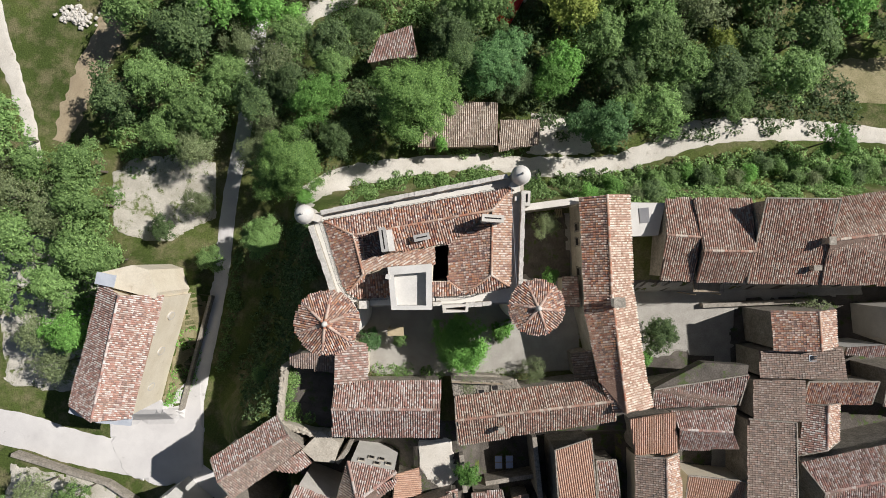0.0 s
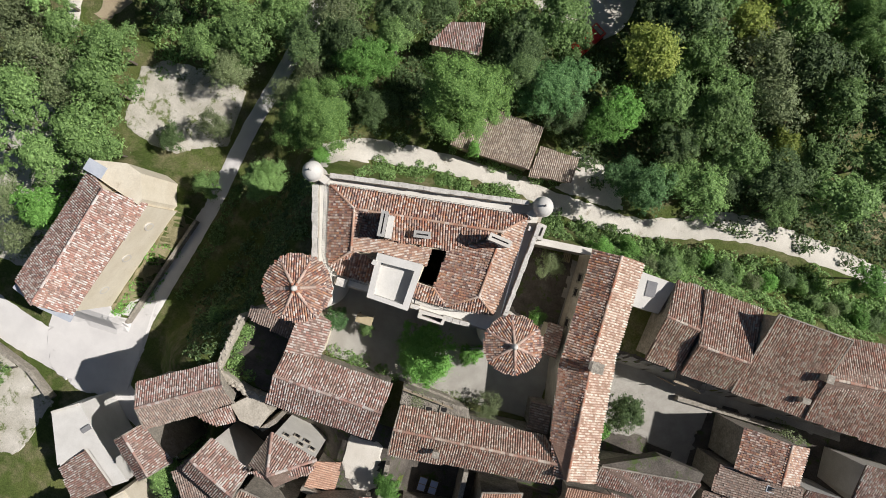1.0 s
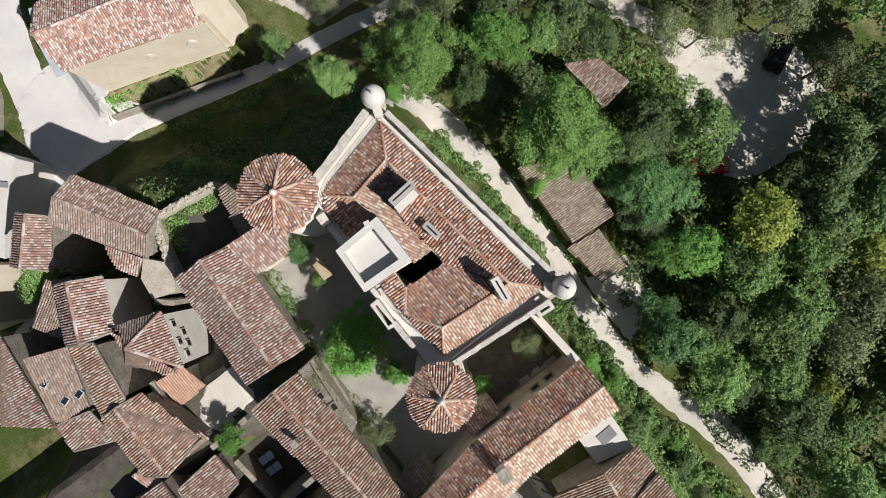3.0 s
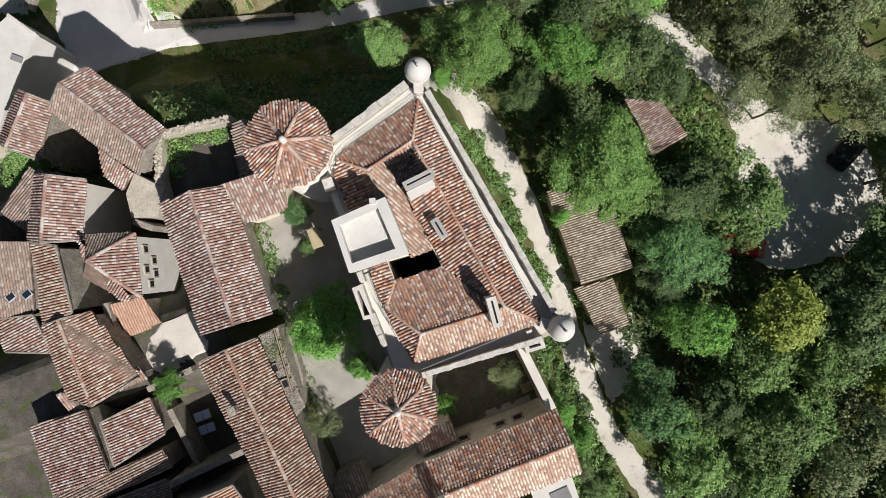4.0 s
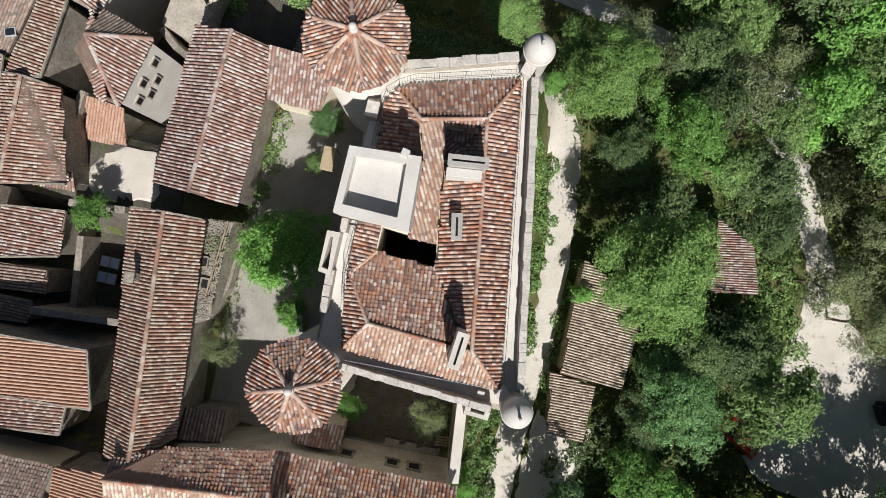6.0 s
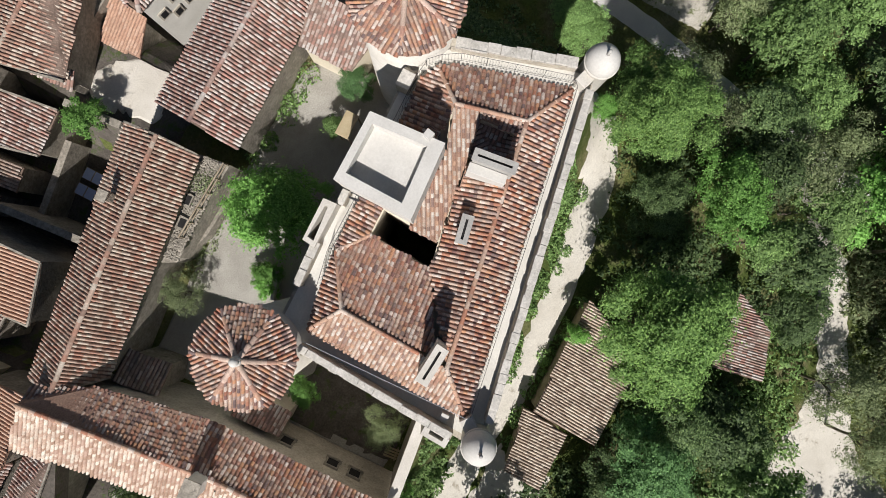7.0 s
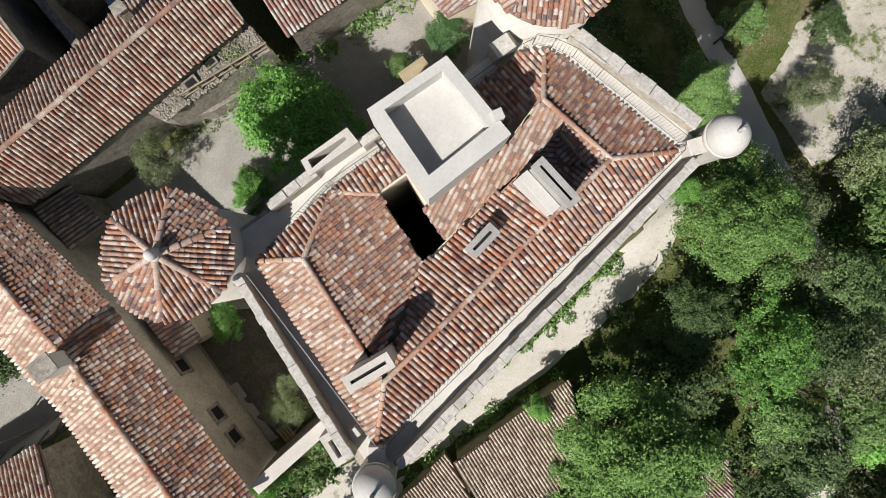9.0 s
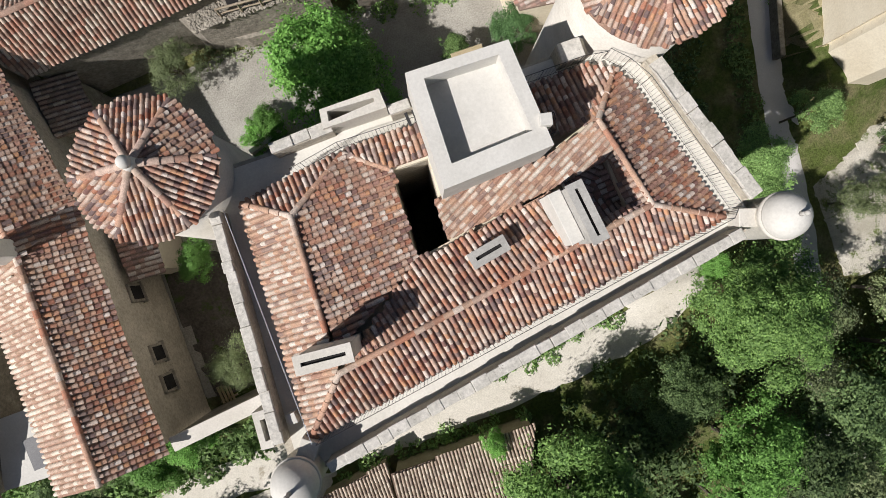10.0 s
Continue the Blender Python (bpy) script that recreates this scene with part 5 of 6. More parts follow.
shed_roof("dark lean-to behind the stone gable", (-14.40, -25.11), (-15.79, -27.40), (-13.00, -29.70), (-10.00, -27.89), 5.2, 6.4, "grey", name="lean_to")

# sheds on the north side of the path
shed_roof("old timber shed with a mossy tan tile roof", (7.34, 9.99), (-0.93, 10.09), (1.28, 14.46), (7.29, 14.15), 2.3, 3.4, "tan", "wood", 0.195, 0.26, "shed")
shed_roof("lower lean-to shed with a faded tan tile roof", (11.76, 10.21), (7.43, 9.50), (7.64, 12.54), (11.66, 12.54), 1.9, 2.6, "tan", "wood", 0.195, 0.26, "shed")
shed_roof("small shed with a brown tile roof among trees", (-0.71, 19.67), (-6.04, 19.17), (-4.53, 21.52), (-1.28, 22.53), 1.6, 2.5, "brown", "wood", 0.175, 0.30, "shed")

# ---- trees ----


def leaf_fans(pos, lean, size, rng):
    """Single leaf sprays as small pointed faces, one at each place, leaning as given."""
    n = len(pos)
    nor = lean / np.linalg.norm(lean, axis=1)[:, None]
    side = np.cross(nor, rng.normal(size=(n, 3)))
    side /= np.linalg.norm(side, axis=1)[:, None]
    other = np.cross(nor, side)
    s = (size * rng.uniform(0.6, 1.4, n))[:, None]
    fan = np.stack([pos - side * s * 0.62 - other * s * 0.7, pos + side * s * 0.62 - other * s * 0.6 - nor * s * 0.15, pos + side * s * 0.1 + other * s * 1.3], 1)
    return fan.reshape(-1, 3), np.arange(n * 3).reshape(-1, 3)


def crown_mesh(name, seed, leaves, leaf, lobes=9, flat=0.9, material=None, loose=0.2):
    """A crown of unit radius: boughs at uneven reach, each with many small tufts of leaves and gaps between."""
    rng = np.random.default_rng(seed)
    cen, rad = [np.array((0, 0, 0.1))], [0.55]
    for k in range(lobes):
        ang = 2 * math.pi * k / lobes + rng.uniform(-0.35, 0.35)
        out = rng.uniform(0.38, 0.82)
        cen.append(np.array((out * math.cos(ang), out * math.sin(ang), rng.uniform(-0.7, 0.3))))
        rad.append(rng.uniform(0.17, 0.40))
    for k in range(lobes // 2 + 1):
        ang, out = rng.uniform(0, 6.28), rng.uniform(0.1, 0.45)
        cen.append(np.array((out * math.cos(ang), out * math.sin(ang), rng.uniform(0.3, 0.62))))
        rad.append(rng.uniform(0.2, 0.34))
    cen, rad = np.array(cen), np.array(rad)
    tufts = 330
    of = rng.choice(len(rad), tufts, p=rad**2 / (rad**2).sum())
    d = rng.normal(size=(tufts, 3))
    d[:, 2] = np.abs(d[:, 2]) * np.where(rng.random(tufts) < 0.85, 1, -1)
    d /= np.linalg.norm(d, axis=1)[:, None]
    tuft = cen[of] + d * (rad[of] * rng.uniform(0.75, 1.12, tufts))[:, None]
    wide = rng.uniform(0.03, 0.085, tufts)
    share = rng.choice(tufts, leaves, p=wide**2 / (wide**2).sum())
    spread = rng.normal(size=(leaves, 3)) * np.array((1, 1, 0.7))
    stray = rng.random(leaves) < loose
    pos = tuft[share] + spread * (wide[share] * np.where(stray, 1.9, 0.8))[:, None]
    pos[:, 2] *= flat
    lean = 0.6 * d[share] + 0.35 * spread + rng.normal(0, 0.4, (leaves, 3)) + np.array((0.1, 0.04, 0.6))
    verts, faces = leaf_fans(pos, lean, np.full(leaves, leaf), rng)
    return mesh_of(name, verts, faces, material)


def trunk_mesh():
    bm = bmesh.new()
    bar((0, 0, -0.1), (0.05, 0.02, 0.3), 0.062, bm, 9, 0.05)
    bar((0.05, 0.02, 0.29), (0.02, 0.01, 0.62), 0.05, bm, 9, 0.04)
    rng = random.Random(4)
    for k in range(7):
        ang = k * 0.9 + rng.uniform(-0.2, 0.2)
        z = rng.uniform(0.45, 0.62)
        p = Vector((0.02, 0.01, z))
        q = p + Vector((math.cos(ang) * 0.24, math.sin(ang) * 0.24, rng.uniform(0.16, 0.3)))
        bar(p, q, 0.032, bm, 6, 0.014)
        bar(q, q + Vector((math.cos(ang + 0.6) * 0.14, math.sin(ang + 0.6) * 0.14, 0.1)), 0.014, bm, 5, 0.005)
    me = bpy.data.meshes.new("trunk")
    bm.to_mesh(me)
    bm.free()
    me.materials.append(M["bark"])
    return me


TRUNK = trunk_mesh()
KINDS = {"dark": "leaf_dark", "mid": "leaf_mid", "bright": "leaf_bright", "yellow": "leaf_yellow", "olive": "leaf_olive", "blue": "leaf_blue"}
# leaves and leaf size of the crowns near the castle, in the middle ground and far out
REACH = ((20000, 0.0245), (10500, 0.034), (6500, 0.043))
CROWNS = {
    (k, d): [crown_mesh(f"crown_{k}", 7 * i + len(k) + 31 * d, count if k != "olive" else count * 2 // 3, leaf if k != "olive" else leaf * 0.78, 9 + i, 0.9, M[m], 0.2 if k != "olive" else 0.3) for i in range(3 - d // 2)]
    for k, m in KINDS.items()
    for d, (count, leaf) in enumerate(REACH)
}
BIGS = [crown_mesh("crown_big", k, 70000, 0.0165, 15, 0.95, M["leaf_deep"], 0.1) for k in (3, 8)]
WORDS = {"dark": "dense dark green leafy tree", "mid": "leafy green tree in full foliage", "bright": "bright fresh green leafy tree", "yellow": "yellow-green blossoming leafy tree", "olive": "thin grey-green half-bare tree", "blue": "deep green broad-leaved tree"}
TREES = [0]


def tree(kind, x, y, r, tall=None, where="on the wooded slope"):
    """A tree standing at x, y with crown radius r."""
    TREES[0] += 1
    rng = random.Random(TREES[0])
    z = gz(x, y)
    tall = tall or r * 1.35 + 2.2
    bush = r < 1.3
    ob = empty("bush" if bush else "tree", (x, y, z), ("small rounded green bush " if bush else WORDS[kind] + " ") + where, "bush" if bush else "tree", kind="")
    ob.rotation_euler = (0, 0, rng.uniform(0, 6.28))
    t = new("trunk", TRUNK)
    t.parent, t.scale = ob, (max(r * 0.9, 1.0), max(r * 0.9, 1.0), max(tall, 0.8))
    away = math.hypot(x, y)
    shapes = CROWNS[kind, 0 if away < 19 else 1 if away < 34 else 2]
    c = new("crown", BIGS[TREES[0] % 2] if r > 3.5 and kind == "mid" else shapes[TREES[0] % len(shapes)])
    c.parent = ob
    c.location = (0, 0, max(tall, r * 0.75))
    c.scale = (r * 1.06, r * 1.06 * rng.uniform(0.92, 1.08), r * rng.uniform(0.85, 1.05))
    return ob

tree("mid", -1.20, 13.89, 4.4, 6.5)
tree("olive", -25.6, 11.6, 1.9, 3.4, "beside the stony clearing")
tree("olive", -24.9, 5.0, 1.4, 2.6, "beside the stony clearing")
tree("dark", -29.6, 2.4, 1.5, 2.2, "beside the stony clearing")
tree("mid", -13.75, 8.25, 3.7, 4.6)
tree("bright", -11.2, 14.9, 2.8, 5.0)
tree("mid", -16.7, 1.9, 1.7, 5.4)
tree("bright", -12.3, 4.9, 1.0, 1.8, "beside the footpath")
tree("dark", -9.0, 11.2, 2.2, 2.6)
tree("olive", -16.6, 13.0, 2.4, 5.0)
tree("mid", 7.3, 24.0, 2.3, 4.6)
tree("olive", -17.6, 9.6, 2.3, 5.6)
tree("dark", -17.40, 14.98, 2.5, 6.8)
tree("mid", -17.37, 0.66, 1.8, 6.6)
tree("mid", -19.23, 1.42, 1.2, 4.0)
tree("mid", -17.56, -13.11, 0.9, 1.4, "in the castle's shade")
tree("dark", -32.73, 16.24, 2.7)
tree("dark", -24.81, 22.35, 3.5)
tree("mid", -23.80, 14.29, 3.0)
tree("mid", -28.23, 18.21, 2.8)
tree("olive", -15.18, 18.75, 3.0)
tree("olive", -18.68, 21.61, 2.7)
tree("dark", -9.80, 20.89, 2.6)
tree("dark", -6.15, 23.15, 2.0)
tree("dark", -13.94, 16.39, 2.4)
tree("dark", 2.91, 21.16, 2.8)
tree("blue", 6.77, 17.16, 2.9)
tree("bright", 14.12, 17.97, 2.5)
tree("blue", 17.94, 11.14, 2.7)
tree("blue", 15.82, 11.77, 2.0)
tree("mid", 22.99, 12.54, 2.7)
tree("mid", 20.84, 13.18, 2.2)
tree("mid", 22.92, 20.09, 3.4)
tree("olive", 27.35, 23.57, 3.4)
tree("yellow", 30.41, 19.41, 2.1)
tree("dark", 29.49, 15.58, 2.9)
tree("mid", 26.32, 16.72, 2.8)
tree("mid", 35.84, 15.39, 3.1)
tree("mid", 33.42, 19.11, 2.6)
tree("bright", 40.55, 9.45, 1.7)
tree("mid", 38.87, 20.34, 3.4)
tree("mid", -36.74, 9.11, 2.7)
tree("olive", -39.49, 4.17, 2.7)
tree("mid", -36.00, 0.08, 3.2)
tree("mid", -39.09, -3.17, 2.7)
tree("olive", -41.33, -8.67, 2.4)
tree("olive", -42.49, -25.44, 2.0)
tree("mid", -38.41, -26.36, 1.6)
tree("mid", -45.47, -27.47, 2.2)
tree("bright", -37.36, -8.28, 2.6)
tree("olive", -24.61, 10.74, 2.4)
tree("mid", -27.76, 12.34, 2.4)
tree("olive", -25.33, 5.27, 1.4)
tree("mid", -23.68, -1.21, 1.5)
tree("mid", -41.44, 9.41, 2.4)
tree("mid", -42.73, 2.09, 3.0)
tree("mid", -44.60, -4.02, 2.8)
tree("mid", -33.87, -0.95, 2.0)
tree("olive", -39.72, -12.07, 2.2)
tree("yellow", 15.05, 23.67, 3.6, 7.4)
tree("mid", 5.64, 24.83, 3.1, 6.5)
tree("olive", -3.53, 28.05, 2.4)
tree("mid", 3.70, 23.52, 2.4)
tree("dark", 4.03, 18.40, 2.7)
tree("bright", 13.01, 16.35, 2.2)
tree("mid", 23.31, 21.53, 3.0)
tree("dark", 14.85, 32.96, 3.0)
tree("dark", 18.47, 28.95, 3.0)
tree("dark", 13.64, 38.82, 3.4)
tree("mid", 20.50, 33.03, 3.0)
tree("dark", 8.58, 16.15, 2.3)
tree("mid", 20.27, 25.82, 2.6)
tree("olive", 25.84, 27.03, 3.4)
tree("dark", 20.05, 16.54, 2.4)
tree("mid", 30.87, 13.47, 1.8)
tree("dark", 25.09, 14.19, 2.0)
tree("olive", -8.46, 31.95, 2.6)
tree("olive", -2.98, 34.20, 2.8)
tree("mid", -13.68, 21.31, 2.6)
tree("mid", -9.47, 18.23, 2.2)
tree("mid", -14.45, 29.38, 3.0)
tree("mid", -19.85, 27.77, 3.0)
tree("blue", 8.96, 20.04, 2.2)
tree("mid", -30.46, 25.50, 2.8)
tree("mid", -27.98, 30.72, 3.2)
tree("mid", 6.05, 44.87, 3.2)
tree("mid", 28.41, 32.00, 3.2)
tree("mid", 33.97, 25.89, 3.2)
tree("dark", 10.55, 45.37, 3.2)


# glades round the small shed and the great tree stay free
KEEP = [(-4.57, 20.55), (-1.52, 20.55), (-3.06, 22.39), (-3.03, 18.71), (-4.82, 14.01), (2.26, 14.01), (-1.30, 17.48), (4.08, 12.38), (8.11, 11.36), (-12.19, 27.29), (-8.13, 29.31), (-5.61, 26.70), (9.59, 24.61), (10.60, 27.16)]


def fill_wood(x0, x1, y0, y1, gap, count, seed, kinds):
    """Fills a stretch of wood with trees that keep their distance from those already there."""
    rng = random.Random(seed)
    taken = [(o.location.x, o.location.y) for o in scene.objects if o.name.startswith("tree")] + KEEP
    for _ in range(count):
        x, y = rng.uniform(x0, x1), rng.uniform(y0, y1)
        if all(math.hypot(x - p, y - q) > gap for p, q in taken):
            taken.append((x, y))
            tree(rng.choice(kinds), x, y, rng.uniform(2.1, 3.9))


MIXED = ["mid", "mid", "dark", "olive", "mid", "bright", "dark", "yellow", "bright", "olive"]
fill_wood(14, 39.5, 14, 46, 4.1, 1500, 1, MIXED)
fill_wood(39, 54, 21.5, 46, 3.9, 500, 9, MIXED)
fill_wood(-24, -16, 15, 36, 3.6, 200, 2, MIXED)
fill_wood(-46, -36, -9, 13, 3.6, 200, 3, ["mid", "dark", "olive", "mid", "bright"])
fill_wood(-16, -9.5, 15.5, 22, 3.4, 200, 4, ["dark", "mid", "olive"])
fill_wood(0, 14, 15.5, 22.3, 3.2, 200, 5, ["dark", "mid", "mid"])
fill_wood(-30, -20, 20, 40, 3.8, 150, 6, MIXED)
fill_wood(-17, 0, 31.3, 46, 3.2, 300, 7, ["olive", "mid", "dark", "olive"])
tree("bright", 1.50, 10.19, 0.8, 2.9, "growing over the old shed")
tree("mid", 2.70, 13.54, 1.0, 3.4, "growing over the old shed")
COURTYARD = "in the castle courtyard"
tree("bright", 3.3, -9.75, 2.75, 3.2, COURTYARD)
tree("bright", 2.1, -9.2, 2.1, 2.7, COURTYARD)
tree("blue", -5.7, -9.1, 1.2, 1.6, COURTYARD)
tree("mid", -2.78, -9.13, 0.7, 1.6, COURTYARD)
tree("bright", 11.31, -3.59, 0.95, 2.6, COURTYARD)
tree("olive", 11.12, 1.47, 1.3, 2.6, COURTYARD)
tree("olive", 9.79, -12.37, 1.3, 1.6, COURTYARD)
tree("bright", 6.6, -8.75, 0.9, 1.0, COURTYARD)
tree("bright", 7.3, -8.3, 0.75, 0.9, COURTYARD)
tree("dark", 22.34, -9.54, 2.1, 3.0, "in the village lane")
tree("bright", 21.51, -12.17, 1.1, 1.0, "in the village lane")
tree("bright", 39.29, -17.20, 1.2, 2.5, "between the village houses")
tree("bright", 3.42, -21.75, 1.3, 2.6, "between the village houses")
tree("mid", -17.04, -28.51, 2.0, 7.0, "between the village houses")


def hedge(label, line, width, kind, density=60, high=0.9, seed=1, name="hedge", leaf=0.12, base=None):
    """Low growth along a line, as one mass of leaves in uneven humps."""
    rng = np.random.default_rng(seed)
    pts, leans = [], []
    for (xa, ya), (xb, yb) in zip(line, line[1:]):
        length = math.hypot(xb - xa, yb - ya)
        humps = max(4, int(length * width * 2.4))
        ht, ho, hr, hh = rng.random(humps), rng.normal(0, 0.3, humps).clip(-0.6, 0.6) * width, rng.uniform(0.18, 0.6, humps), rng.uniform(0.25, 1.0, humps) * high
        cnt = int(length * width * density)
        k = rng.choice(humps, cnt, p=hr**2 / (hr**2).sum())
        d = rng.normal(size=(cnt, 3))
        d[:, 2] = np.abs(d[:, 2])
        d /= np.linalg.norm(d, axis=1)[:, None]
        t, o = ht[k] + d[:, 0] * hr[k] * 1.3 / length, ho[k] + d[:, 1] * hr[k] * 1.3 + rng.normal(0, 0.08, cnt)
        px, py = xa + (xb - xa) * t - (yb - ya) / length * o, ya + (yb - ya) * t + (xb - xa) / length * o
        pts.append(np.stack([px, py, (ground_z(px, py) if base is None else base) + 0.04 + hh[k] * d[:, 2] * rng.uniform(0.6, 1.0, cnt)], 1))
        leans.append(rng.normal(0, 0.45, (cnt, 3)) + 0.5 * d + (0, 0, 0.6))
    pos = np.concatenate(pts)
    verts, faces = leaf_fans(pos, np.concatenate(leans), np.full(len(pos), leaf), rng)
    tagged(add(name, verts, faces, M[KINDS[kind]], None, label), category="shrubs", kind="stuff")


hedge("low green shrubs at the foot of the castle wall", [(-8.50, 5.24), (-3.98, 6.60), (2.08, 6.91), (7.11, 7.01)], 1.5, "mid", 260, 0.8, 1, leaf=0.09)
hedge("dense green shrubs below the path", [(9.63, 5.89), (13.15, 5.68), (18.15, 5.90), (24.17, 6.61)], 2.6, "mid", 190, 1.5, 2, leaf=0.12)
hedge("dense green shrubs on the slope below the path", [(18.16, 5.27), (24.18, 5.78), (30.26, 7.20), (36.27, 7.63), (48.18, 7.33)], 3.0, "mid", 130, 1.8, 3, leaf=0.13)
hedge("dense green shrubs along the foot of the houses", [(19, 4.7), (26, 4.5), (33, 4.6), (40, 5.2), (50, 6.4)], 1.9, "mid", 170, 1.3, 51, leaf=0.11)
hedge("green weeds growing between the stones of the ledge", [(2.3, -13.3), (4.0, -13.25)], 0.8, "olive", 330, 0.4, 61, leaf=0.05, base=8.65)
SLOPE = "on the slope below the path"
bush_rng = random.Random(12)
for k in range(22):
    s = k / 21
    tree(bush_rng.choice(["mid", "dark", "mid", "bright", "olive"]), 16 + 33 * s, 5.1 + 1.6 * smooth(0, 0.6, s) + bush_rng.uniform(-1.2, 1.0), bush_rng.uniform(0.8, 1.6), bush_rng.uniform(0.9, 1.6), SLOPE)
hedge("dark undergrowth among the trees", [(-20.28, 12.45), (-12.10, 11.36), (-6.03, 12.38), (-2.01, 17.48), (4.06, 16.45)], 6, "dark", 50, 1.2, 4, leaf=0.15)
hedge("dark undergrowth among the trees", [(10.11, 15.43), (20.16, 15.42), (30.22, 15.01), (46.33, 15.81)], 7, "dark", 50, 1.4, 5, leaf=0.15)
hedge("green undergrowth at the wood's edge", [(-43.91, 8.41), (-40.62, 0.27), (-38.26, -9.91)], 8, "mid", 45, 1.2, 6, leaf=0.15)
hedge("green undergrowth at the wood's edge", [(-35.78, 12.56), (-28.69, 16.70), (-20.36, 20.62)], 7, "mid", 45, 1.0, 7, leaf=0.15)
hedge("dark undergrowth of the northern wood", [(-0.00, 20.55), (14.13, 22.56), (26.20, 24.57), (40.37, 25.02)], 9, "dark", 40, 1.4, 8, leaf=0.16)
hedge("plants along the courtyard's low wall", [(-6.45, -12.22), (-1.83, -12.44), (1.17, -12.67)], 0.55, "mid", 260, 0.7, 9, leaf=0.08)
hedge("plants along the courtyard's low wall", [(2.18, -13.57), (6.18, -13.25), (9.67, -13.03)], 0.7, "olive", 220, 0.6, 10, leaf=0.08)
# dark leaves added to deepen the castle's shadow on this slope
hedge("added dark leaf cover deepening the shade on the castle slope", [(-13.03, 2.18), (-14.51, -4.83), (-16.99, -11.86), (-19.98, -15.88)], 7.0, "dark", 60, 0.6, 21, leaf=0.13)
hedge("weeds in the ruined garden", [(-13.50, -12.45), (-13.67, -16.25), (-11.35, -17.13)], 1.4, "mid", 170, 0.8, 11, leaf=0.1)
hedge("dark overgrown garden below the village houses", [(-18.94, -23.78), (-17.89, -28.73), (-18.90, -33.75)], 6.0, "dark", 60, 1.2, 22, leaf=0.13)
hedge("creepers and weeds beside the old sheds", [(-0.76, 9.94), (3.08, 9.84), (8.11, 9.64), (11.13, 9.94)], 0.7, "mid", 160, 1.2, 31, leaf=0.09)
hedge("weeds growing over the lane wall", [(36.10, -6.79), (40.55, -7.05)], 0.8, "olive", 160, 3.4, 33, leaf=0.1)
hedge("dense undergrowth beside the gravel track", [(-10.19, 25.18), (-5.10, 25.88), (-0.03, 26.27), (4.03, 27.69)], 4.5, "mid", 60, 1.6, 41, leaf=0.13)
hedge("dense undergrowth beside the gravel track", [(-16.24, 27.74), (-8.93, 31.96), (-4.00, 34.61), (0.05, 38.66)], 4.0, "olive", 60, 1.6, 42, leaf=0.13)
hedge("dark undergrowth below the great tree", [(-9.09, 14.93), (-6.06, 16.98), (-6.60, 20.56), (-6.11, 24.14)], 4.5, "dark", 60, 1.4, 43, leaf=0.13)
hedge("weeds beside the lane", [(-21.79, 0.28), (-22.34, -5.77), (-24.28, -13.81)], 0.9, "mid", 160, 0.6, 12, leaf=0.1)
hedge("grass verge beside the hall", [(-26.34, -8.78), (-27.88, -14.81), (-28.84, -18.32)], 1.0, "bright", 160, 0.5, 13, leaf=0.09)

# ---- loose things ----


def lounger(x, y, turn):
    """A folding table with a pale cloth on four legs."""
    z = gz(x, y)
    ob = empty("garden_table", (x, y, z), "low garden table under a pale blue cloth", "table", "tables in the yard")
    part("tabletop", box(x, y, z + 0.72, 1.35, 0.75, 0.04, turn, 0.01), M["wood"], ob)
    for dy in (-0.33, 0.33):
        part("cloth", box(x, y + dy, z + 0.752, 0.58, 0.7, 0.02, turn, 0.005), M["cloth"], ob, "pale blue cloth")
    for dx, dy in ((-0.6, -0.3), (0.6, -0.3), (0.6, 0.3), (-0.6, 0.3)):
        c, s = math.cos(radians(turn)), math.sin(radians(turn))
        part("leg", bar((x + dx * c - dy * s, y + dx * s + dy * c, z), (x + dx * c - dy * s, y + dx * s + dy * c, z + 0.7), 0.025), M["iron"], ob)


for x in (6.65, 7.75):
    lounger(x, -22.2, 90)

stall = empty("well_house", (-3.15, -8.3, 5.5), "small straw-coloured canopy standing in the courtyard", "canopy")
part("canopy_top", box(-3.15, -8.3, 7.5, 1.5, 0.8, 0.12, 0, 0.03), M["straw"], stall, "pale straw-coloured top")
for dx, dy in ((-0.65, -0.32), (0.65, -0.32), (0.65, 0.32), (-0.65, 0.32)):
    part("post", bar((-3.15 + dx, -8.3 + dy, 5.45), (-3.15 + dx, -8.3 + dy, 7.45), 0.05), M["wood"], stall)


# trees closing the far side of the parking ground
tree("dark", 12.6, 35.6, 2.6, 5.5)
tree("olive", 8.2, 39.2, 2.8, 5.0)
tree("olive", 2.0, 38.4, 2.6, 5.0)
tree("dark", 15.0, 28.6, 2.7, 5.0)


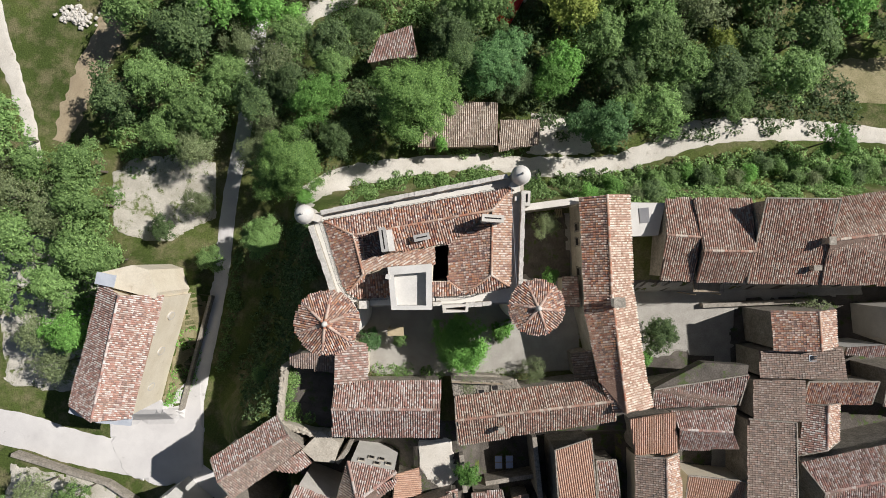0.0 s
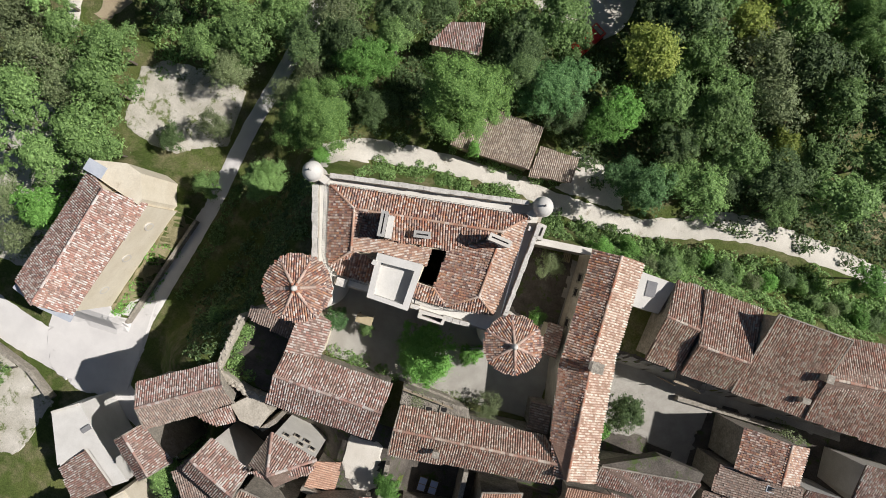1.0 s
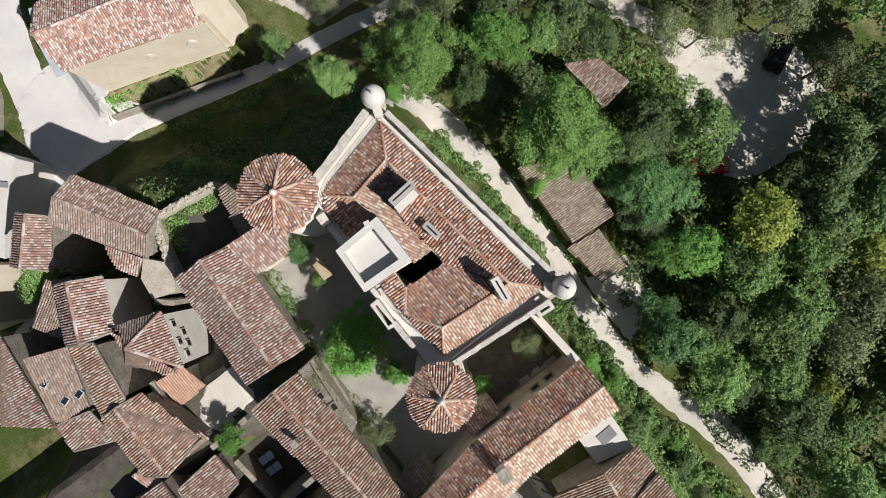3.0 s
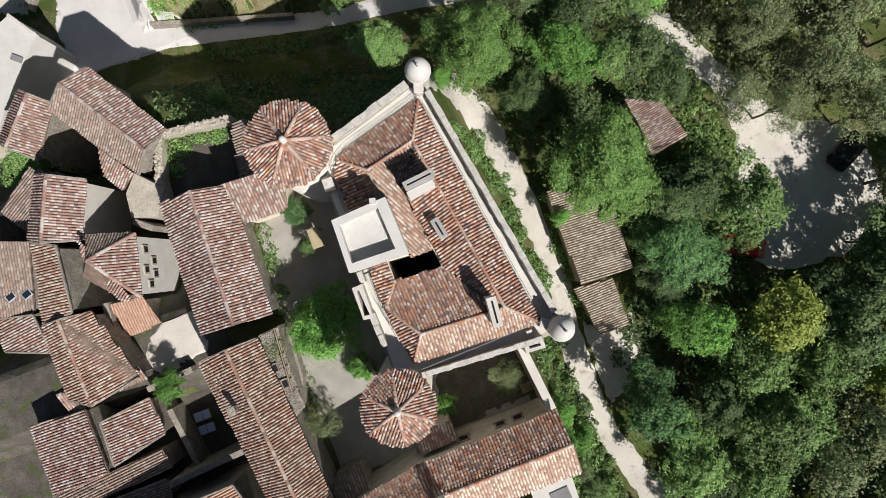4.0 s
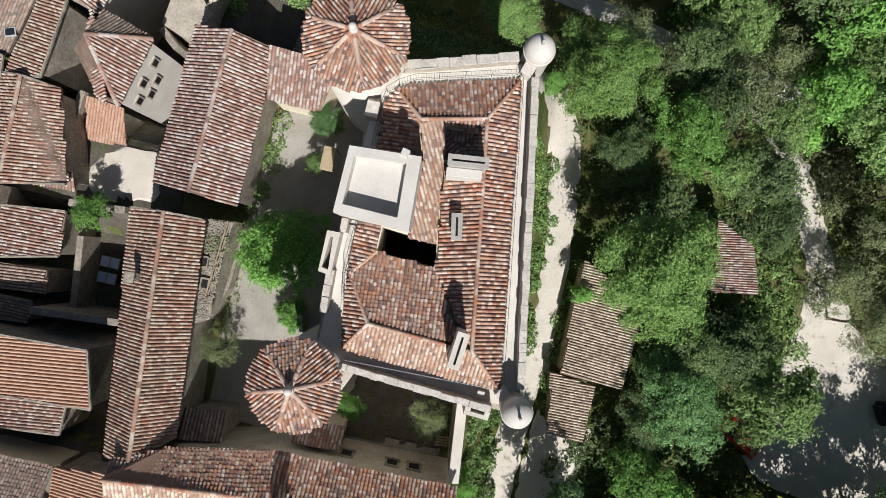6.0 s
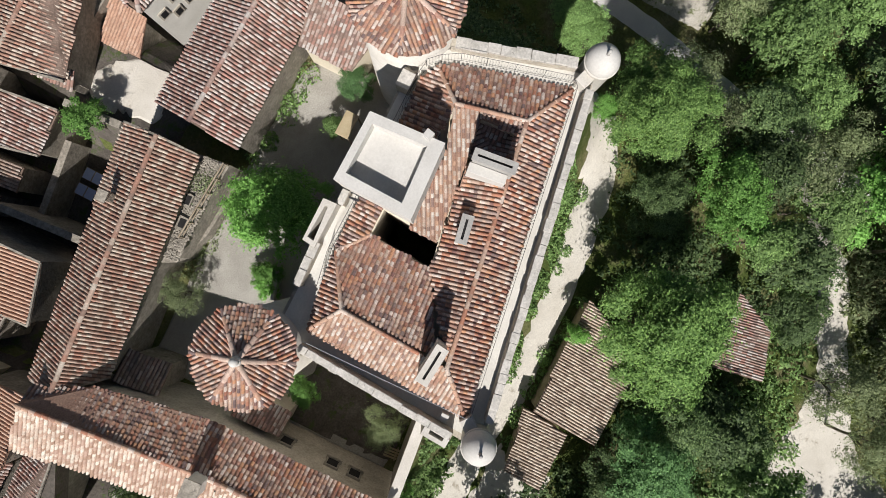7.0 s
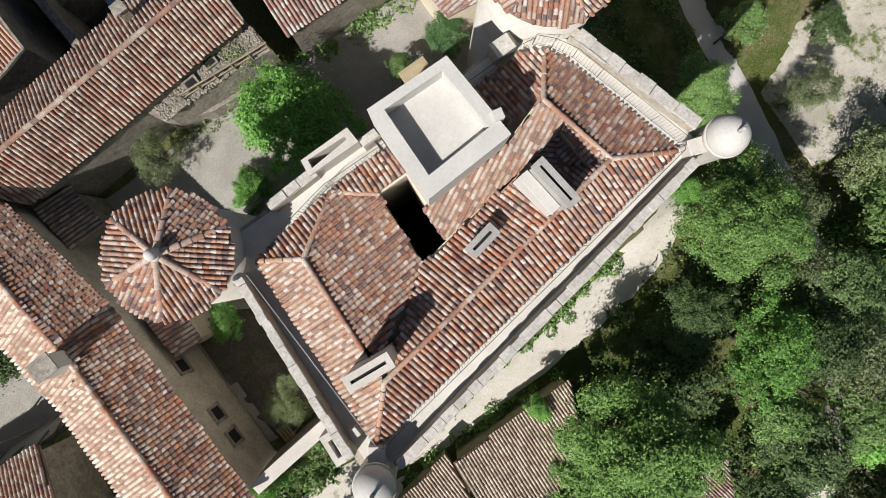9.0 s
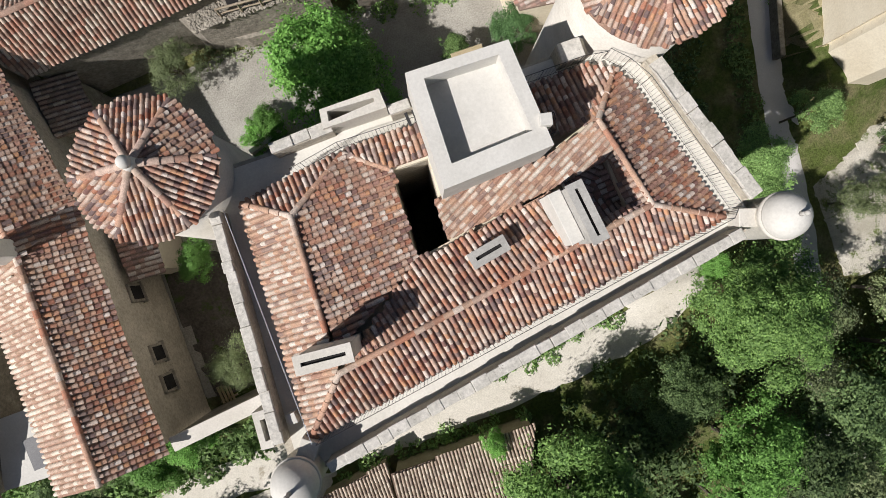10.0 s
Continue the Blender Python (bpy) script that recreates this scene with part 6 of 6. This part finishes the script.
def car(x, y, turn, colour):
    """A small parked hatchback."""
    z = gz(x, y) + 0.05
    ob = empty("car", (x, y, z), f"small {colour} hatchback parked on the gravel", "car")
    place = Matrix.Translation((x, y, z)) @ Matrix.Rotation(radians(turn), 4, "Z")
    prof = [(-1.85, 0.35), (-1.9, 0.75), (-1.6, 0.95), (-1.25, 1.0), (-0.75, 1.42), (0.9, 1.45), (1.6, 1.05), (1.85, 0.9), (1.88, 0.35)]
    bm = bmesh.new()
    rows = []
    for yy, k in ((-0.82, 0.96), (-0.78, 1.0), (0.78, 1.0), (0.82, 0.96)):
        rows.append([bm.verts.new(place @ Vector((px * k, yy * (0.86 if pz > 1.1 else 1), pz))) for px, pz in prof])
    for r0, r1 in zip(rows, rows[1:]):
        for i in range(len(prof)):
            j = (i + 1) % len(prof)
            bm.faces.new((r0[i], r0[j], r1[j], r1[i]))
    bm.faces.new(rows[0])
    bm.faces.new(rows[-1][::-1])
    body = part("body", bm, M["paint" if colour == "red" else "black_paint"], ob, f"{colour} painted car body")
    for px, pz, lx, tilt in ((-1.0, 1.225, 0.62, -40), (1.24, 1.27, 0.72, 30)):
        bm = bmesh.new()
        bmesh.ops.create_cube(bm, size=1, matrix=place @ Matrix.Translation((px, 0, pz + 0.02)) @ Matrix.Rotation(radians(tilt), 4, "Y") @ Matrix.Diagonal((lx, 1.2, 0.03, 1)))
        part("windscreen", bm, M["glass"], body, "dark glass")
    for px in (-1.2, 1.2):
        for py in (-0.78, 0.78):
            p, q = place @ Vector((px, py - 0.1, 0.3)), place @ Vector((px, py + 0.1, 0.3))
            part("wheel", bar(p, q, 0.3, None, 18), M["rubber"], ob, "black rubber wheel")


car(9.67, 26.3, 60, "red")
car(4.78, 38.4, 120, "black")

rng = random.Random(8)
bm = bmesh.new()
for i in range(120):
    x, y = -40 + rng.gauss(0, 1.1), 27.2 + rng.gauss(0, 0.7)
    made = bmesh.ops.create_icosphere(bm, subdivisions=1, radius=rng.uniform(0.12, 0.3), matrix=Matrix.Translation((x, y, gz(x, y) + rng.uniform(0.05, 0.25))))
    for v in made["verts"]:
        v.co += Vector((rng.uniform(-0.06, 0.06), rng.uniform(-0.06, 0.06), rng.uniform(-0.06, 0.06)))
tagged(part("stone_heap", bm, M["dress"], None, "heap of pale broken stones on the meadow"), category="stones", kind="stuff")
